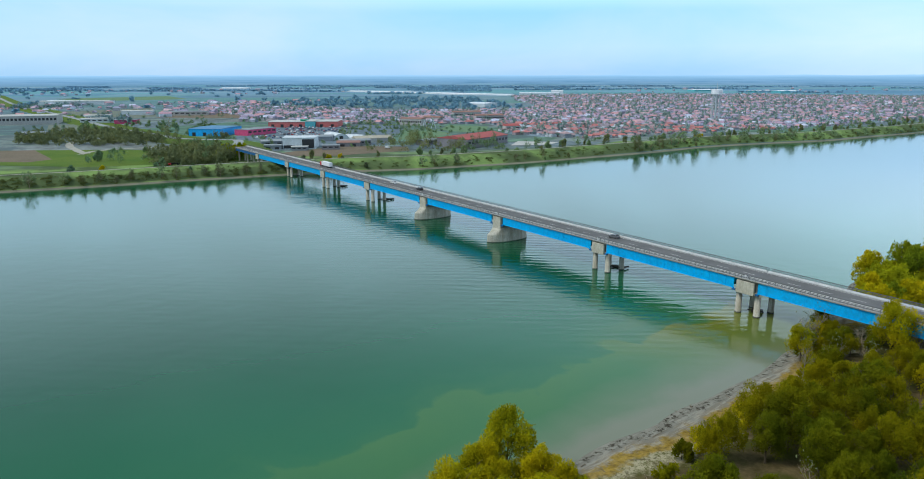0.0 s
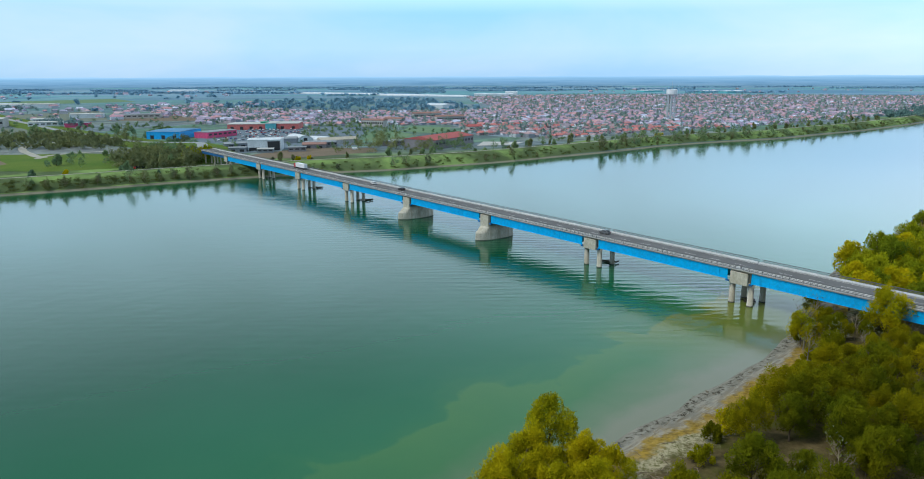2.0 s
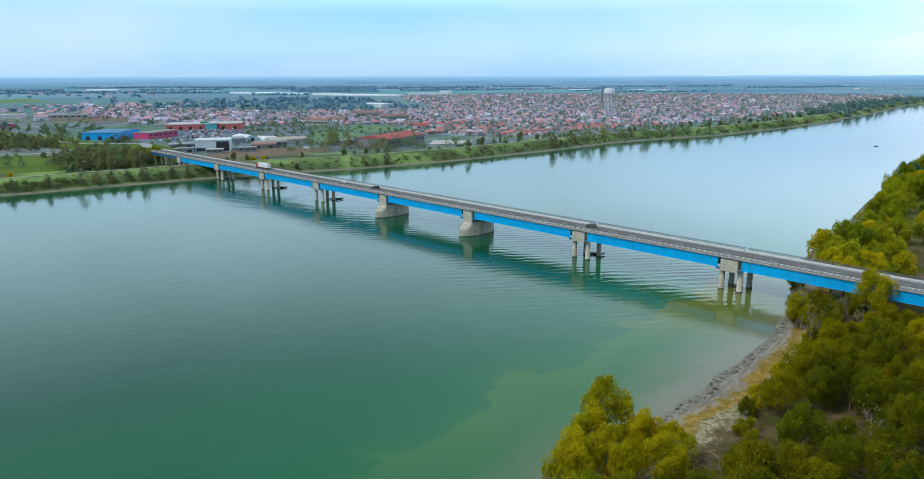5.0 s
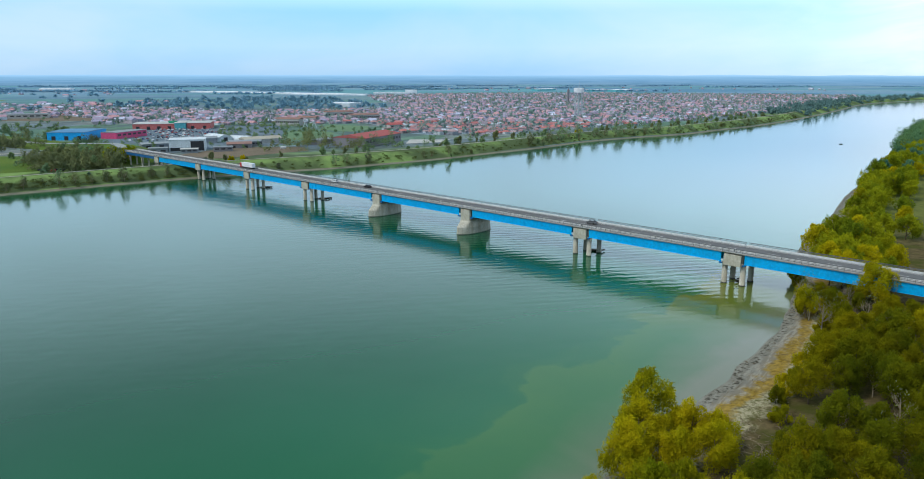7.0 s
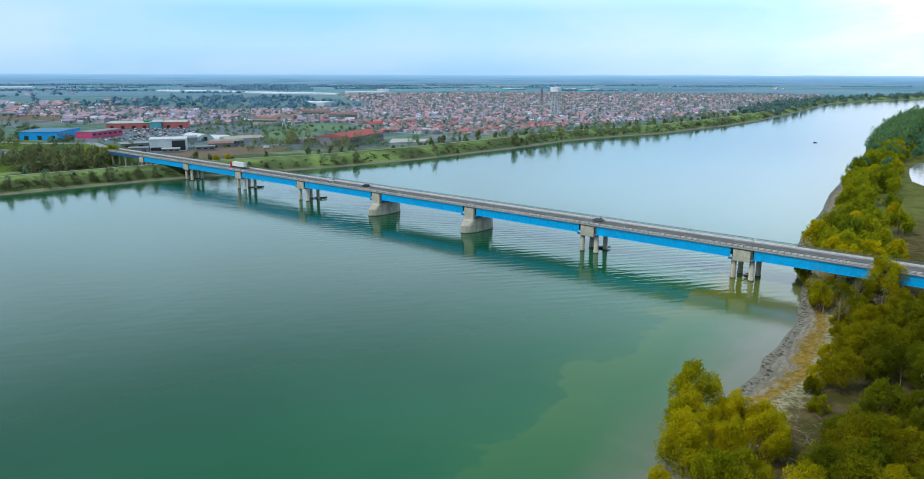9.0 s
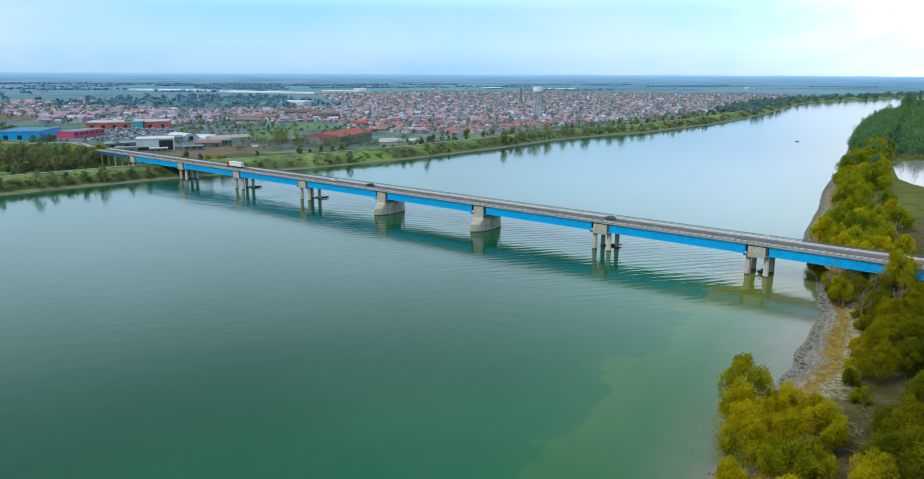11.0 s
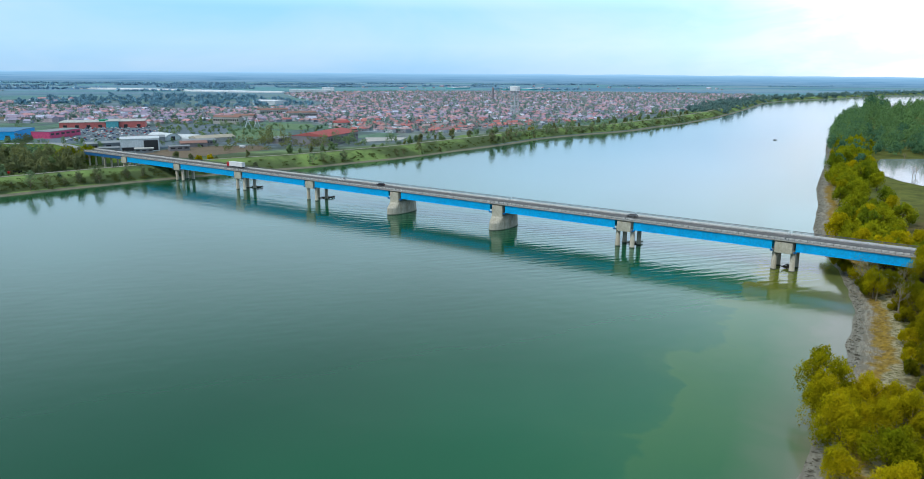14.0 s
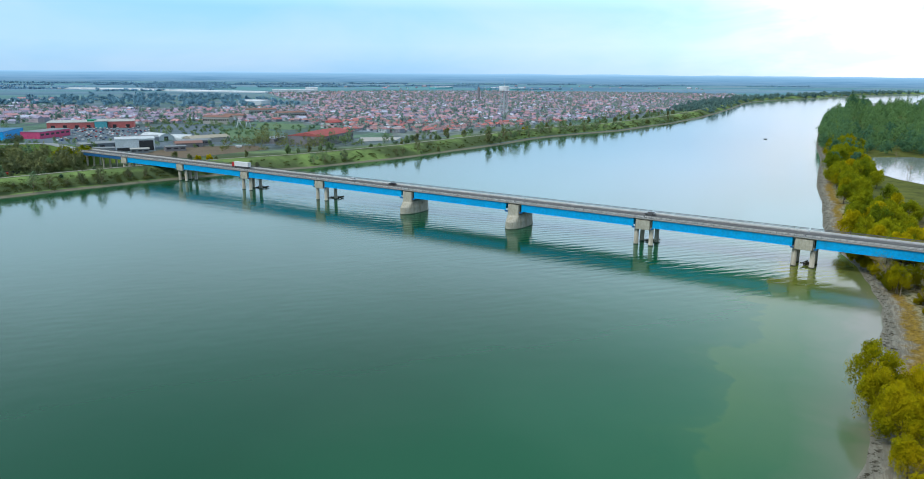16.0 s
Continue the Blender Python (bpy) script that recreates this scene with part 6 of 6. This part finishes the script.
for x, y, turn, k, size in spots[260:]:
    m = pose(x, y, 1.0, 0, 0, turn) @ Matrix.Scale(size, 4)
    for (vs, fs), vv, ff in zip(house_parts(*KINDS[k]), (walls, roofs), (wfaces, rfaces)):
        n = len(vv)
        vv.extend(m @ Vector(q) for q in vs)
        ff.extend([i + n for i in q] for q in fs)
mass = thing("town_houses", "crowded town of rendered houses with clay tile roofs", "houses", kind="stuff")
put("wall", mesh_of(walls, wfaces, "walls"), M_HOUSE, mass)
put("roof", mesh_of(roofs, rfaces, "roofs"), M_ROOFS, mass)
wood("garden_trees", [(x + g.uniform(-14, 14), y + g.uniform(-14, 14), 1.0) for x, y, *_ in spots if g.random() < 0.85], 6.0, 3.0, M_LEAF_TOWN, "garden trees between the houses, tinted haze blue", 81, 11, 3.0)
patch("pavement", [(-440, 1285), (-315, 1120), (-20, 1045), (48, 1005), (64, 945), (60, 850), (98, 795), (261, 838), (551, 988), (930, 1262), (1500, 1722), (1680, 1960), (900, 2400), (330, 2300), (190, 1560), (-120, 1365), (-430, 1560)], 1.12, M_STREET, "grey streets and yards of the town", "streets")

# ---- vehicles ----
M_PAINT = [surface(n, c, c, 1.0, 5.0, 0.3, 0.0) for n, c in (("white_paint", (0.75, 0.75, 0.75)), ("black_paint", (0.02, 0.02, 0.025)), ("grey_paint", (0.12, 0.125, 0.13)))]


def wheel(parent, x, y, r, wide=0.22):
    v, f = [], []
    tube(v, f, [(x, y - wide / 2, r), (x, y + wide / 2, r)], [r, r], 14)
    f.append(tuple(range(13, -1, -1)))
    t = put("wheel", mesh_of(v, f, "wheel"), M_RUBBER, parent)
    v, f = [], []
    tube(v, f, [(x, y - wide / 2 - 0.01, r), (x, y + wide / 2 + 0.01, r)], [r * 0.55, r * 0.55], 10)
    f.append(tuple(range(9, -1, -1)))
    put("rim", mesh_of(v, f, "rim"), M_RAIL, t)


def make_car(paint, label):
    car = thing("car", label, "car", group="cars on the bridge")
    side = [(-2.15, 0.35), (-2.15, 0.85), (-1.25, 0.98), (-0.55, 1.45), (1.0, 1.48), (1.85, 1.0), (2.15, 0.92), (2.15, 0.35)]
    bm = bmesh.new()
    a = [bm.verts.new((x, -0.85 + 0.16 * (z > 1.2), z)) for x, z in side]
    b = [bm.verts.new((x, 0.85 - 0.16 * (z > 1.2), z)) for x, z in side]
    for i in range(8):
        bm.faces.new((a[i], a[(i + 1) % 8], b[(i + 1) % 8], b[i]))
    bm.faces.new(a[::-1]), bm.faces.new(b)
    put("body", bm, paint, car)
    bm = bmesh.new()
    for s in (-1, 1):
        q = [(-1.05, 1.02), (-0.5, 1.38), (0.95, 1.4), (1.6, 1.04)]
        bm.faces.new([bm.verts.new((x, s * (0.865 - 0.155 * (z > 1.2)), z)) for x, z in q])
    bm.faces.new([bm.verts.new(p) for p in ((-1.22, -0.75, 1.02), (-1.22, 0.75, 1.02), (-0.62, 0.64, 1.43), (-0.62, -0.64, 1.43))])
    bm.faces.new([bm.verts.new(p) for p in ((1.84, -0.75, 1.03), (1.84, 0.75, 1.03), (1.08, 0.64, 1.47), (1.08, -0.64, 1.47))])
    put("glazing", bm, M_DARK, car, "dark windows")
    for x in (-1.35, 1.3):
        for y in (-0.78, 0.78):
            wheel(car, x, y, 0.32)
    for y in (-0.6, 0.6):
        put("headlight", one_box(-2.17, y - 0.15, 0.66, -2.1, y + 0.15, 0.78), M_PAINT[0], car)
        put("tail_light", one_box(2.1, y - 0.15, 0.7, 2.17, y + 0.15, 0.82), M_RED, car)
    return car


for paint, label, x, y, turn in ((0, "white car on the bridge road", 216, -8.2, 180), (1, "black hatchback on the bridge road", 189, -8.2, 180), 
                                 (2, "dark grey car on the bridge road", 55, -8.2, 180)):
    make_car(M_PAINT[paint], label).matrix_basis = on_bridge(x, y, 11.262, turn)

lorry = thing("lorry", "articulated lorry with a red cab and white box trailer", "lorry", on_bridge(303, -8.2, 11.262, 180) @ Matrix.Scale(0.88, 4))
put("cab", one_box(-8.2, -1.22, 0.6, -5.9, 1.22, 3.5, 0.18), M_RED, lorry, "red cab")
put("windscreen", one_box(-8.23, -1.05, 2.0, -8.15, 1.05, 2.9), M_DARK, lorry)
put("trailer", one_box(-5.5, -1.25, 1.1, 8.2, 1.25, 3.95, 0.05), M_PAINT[0], lorry, "white box trailer")
put("chassis", one_box(-7.9, -0.5, 0.7, 8.0, 0.5, 1.12), M_DARK, lorry)
for x in (-7.2, -4.6, 4.2, 5.5, 6.8):
    for y in (-1.05, 1.05):
        wheel(lorry, x, y, 0.5, 0.35)

parked = np.random.default_rng(21)
vv, ff = [], []
for k in range(190):
    r, cidx = divmod(k, 19)
    if parked.random() < 0.3:
        continue
    m = pose(-215 + cidx * 4.4 + (r % 2), 790 + r * 17, 1.2, 0, 0, 80)
    for x0, x1, z0, z1 in ((-2.1, 2.1, 0.3, 0.95), (-1.1, 1.4, 0.95, 1.45)):
        n = len(vv)
        vv += [m @ Vector((x, y, z)) for x in (x0, x1) for y in (-0.85, 0.85) for z in (z0, z1)]
        ff += [[n + i for i in q] for q in ((0, 1, 3, 2), (4, 6, 7, 5), (0, 4, 5, 1), (2, 3, 7, 6), (1, 5, 7, 3), (0, 2, 6, 4))]
tagged(put("parked_cars", mesh_of(vv, ff, "parked_cars"), M_PARKED), "rows of parked cars of many colours", "cars", kind="stuff")
for x, y, t, mat, lab in ((-219, 545, 5, M_RED, "red trailer parked behind the levee"), (-214, 551, 5, M_DARK, "dark lorry trailer parked behind the levee"), (-224, 552, 8, M_DARK, "dark caravan parked behind the levee")):
    tr = thing("trailer", lab, "trailer", pose(x, y, 1.1, 0, 0, t))
    put("body", one_box(-4, -1.3, 0.8, 4, 1.3, 2.0, 0.1), mat, tr)
    for xx in (-2.2, 2.2):
        for yy in (-1.1, 1.1):
            wheel(tr, xx, yy, 0.45, 0.3)
van = thing("van", "small white van on the earth yard", "van", pose(-62, 672, 1.25, 0, 0, 10))
put("body", one_box(-2.5, -1, 0.4, 2.5, 1, 2.4, 0.3), M_PAINT[0], van)
for xx in (-1.6, 1.6):
    for yy in (-0.95, 0.95):
        wheel(van, xx, yy, 0.36)

boat = thing("motor_boat", "small dark open motor boat on the river", "boat", pose(478, 609, 0.0, 0, 0, -35) @ Matrix.Scale(0.55, 4))
v = [(-3.2, -1, 0.9), (-3.2, 1, 0.9), (2, 1, 0.95), (3.6, 0, 1.15), (2, -1, 0.95), (-3, -0.7, -0.2), (-3, 0.7, -0.2), (1.8, 0.6, -0.2), (3, 0, -0.1), (1.8, -0.6, -0.2)]
put("hull", mesh_of(v, [(0, 1, 2, 3, 4), (5, 9, 8, 7, 6), (0, 5, 6, 1), (1, 6, 7, 2), (2, 7, 8, 3), (3, 8, 9, 4), (4, 9, 5, 0)], "hull"), M_DEBRIS, boat)
put("console", one_box(-1.4, -0.4, 0.8, -0.6, 0.4, 1.5, 0.1), M_DARK, boat)

# ---- driftwood ----
def log(parent, a, b, r, name="log"):
    a, b = Vector(a), Vector(b)
    v, f = [], []
    bend = a.lerp(b, 0.5) + Vector((rng.uniform(-0.2, 0.2), rng.uniform(-0.2, 0.2), rng.uniform(0, 0.15)))
    twist = bend.lerp(b, 0.5) + Vector((rng.uniform(-0.25, 0.25), rng.uniform(-0.25, 0.25), rng.uniform(0, 0.1)))
    tube(v, f, [a, bend, twist, b], [r, r * 0.85, r * 0.6, r * 0.3], 6)
    if parent is None and rng.random() < 0.5:      # a broken side branch
        tube(v, f, [bend, bend + (b - a) * rng.uniform(0.15, 0.3) + Vector((rng.uniform(-0.5, 0.5), rng.uniform(-0.5, 0.5), 0.25))], [r * 0.5, r * 0.15], 5)
    return put(name, mesh_of(v, f, "log", True), M_DRIFT if parent is None else M_DEBRIS, parent)


for x, y0, y1 in ((MIDDLE + SPAN, -12.0, -9.0), (MIDDLE + 4 * SPAN, -14.5, -10.5), (MIDDLE + 5 * SPAN, -14.5, -10.0)):
    raft = thing("driftwood_raft", "dark driftwood caught on the pier columns", "driftwood", on_bridge(x, 0, 0))
    for k in range(12):
        y = rng.uniform(y0, y1)
        log(raft, (rng.uniform(-3.2, -1), y - rng.uniform(0.5, 2), rng.uniform(0.0, 0.5)), (rng.uniform(1, 3.2), y + rng.uniform(0.5, 2), rng.uniform(0.0, 0.5)), rng.uniform(0.1, 0.22))
    log(raft, (-3.4, y0 - 1, 0.6), (-3.0, y1 + 2, 0.9), 0.3)
snag = thing("driftwood_raft", "black tangle of driftwood between the columns", "driftwood", on_bridge(MIDDLE, 0, 0))
for k in range(18):
    log(snag, (rng.uniform(-2.4, 1.0), rng.uniform(-8, -4), rng.uniform(0, 1.6)), (rng.uniform(-2.4, 1.0), rng.uniform(-8, -4), rng.uniform(0, 1.8)), rng.uniform(0.12, 0.3))
for k in range(300):
    u = rng.uniform(0, 1)
    if k < 210:      # the washed-up heap behind the clump
        x, y = 25 + rng.normal(0, 4.5), 101 + rng.normal(0, 6.5)
        if shore_offset(x, y) < 9:
            continue
    else:
        i = int(np.argmin(np.abs(near_line[:, 0] - rng.uniform(15, 105))))
        x, y = near_line[i] + near_out[i] * rng.uniform(1.5, 12) + rng.uniform(-3, 3, 2)
    z = float(np.interp(shore_offset(x, y), [p[0] for p in NEAR_PROFILE], [p[1] for p in NEAR_PROFILE])) + 0.1
    w, l = rng.uniform(0, math.pi), rng.uniform(0.5, 1.8) if rng.random() < 0.8 else rng.uniform(2, 5)
    d = log(None, (x - math.cos(w) * l / 2, y - math.sin(w) * l / 2, z + 0.05), (x + math.cos(w) * l / 2, y + math.sin(w) * l / 2, z + rng.uniform(0.05, 0.3)), rng.uniform(0.03, 0.09), "driftwood_log")
    tagged(d, "brown weathered driftwood log on the shore", "driftwood", "washed-up logs")

for p in PROTOTYPES:      # the patterns that the repeats were copied from
    for o in (*p.children_recursive, p):
        bpy.data.objects.remove(o)
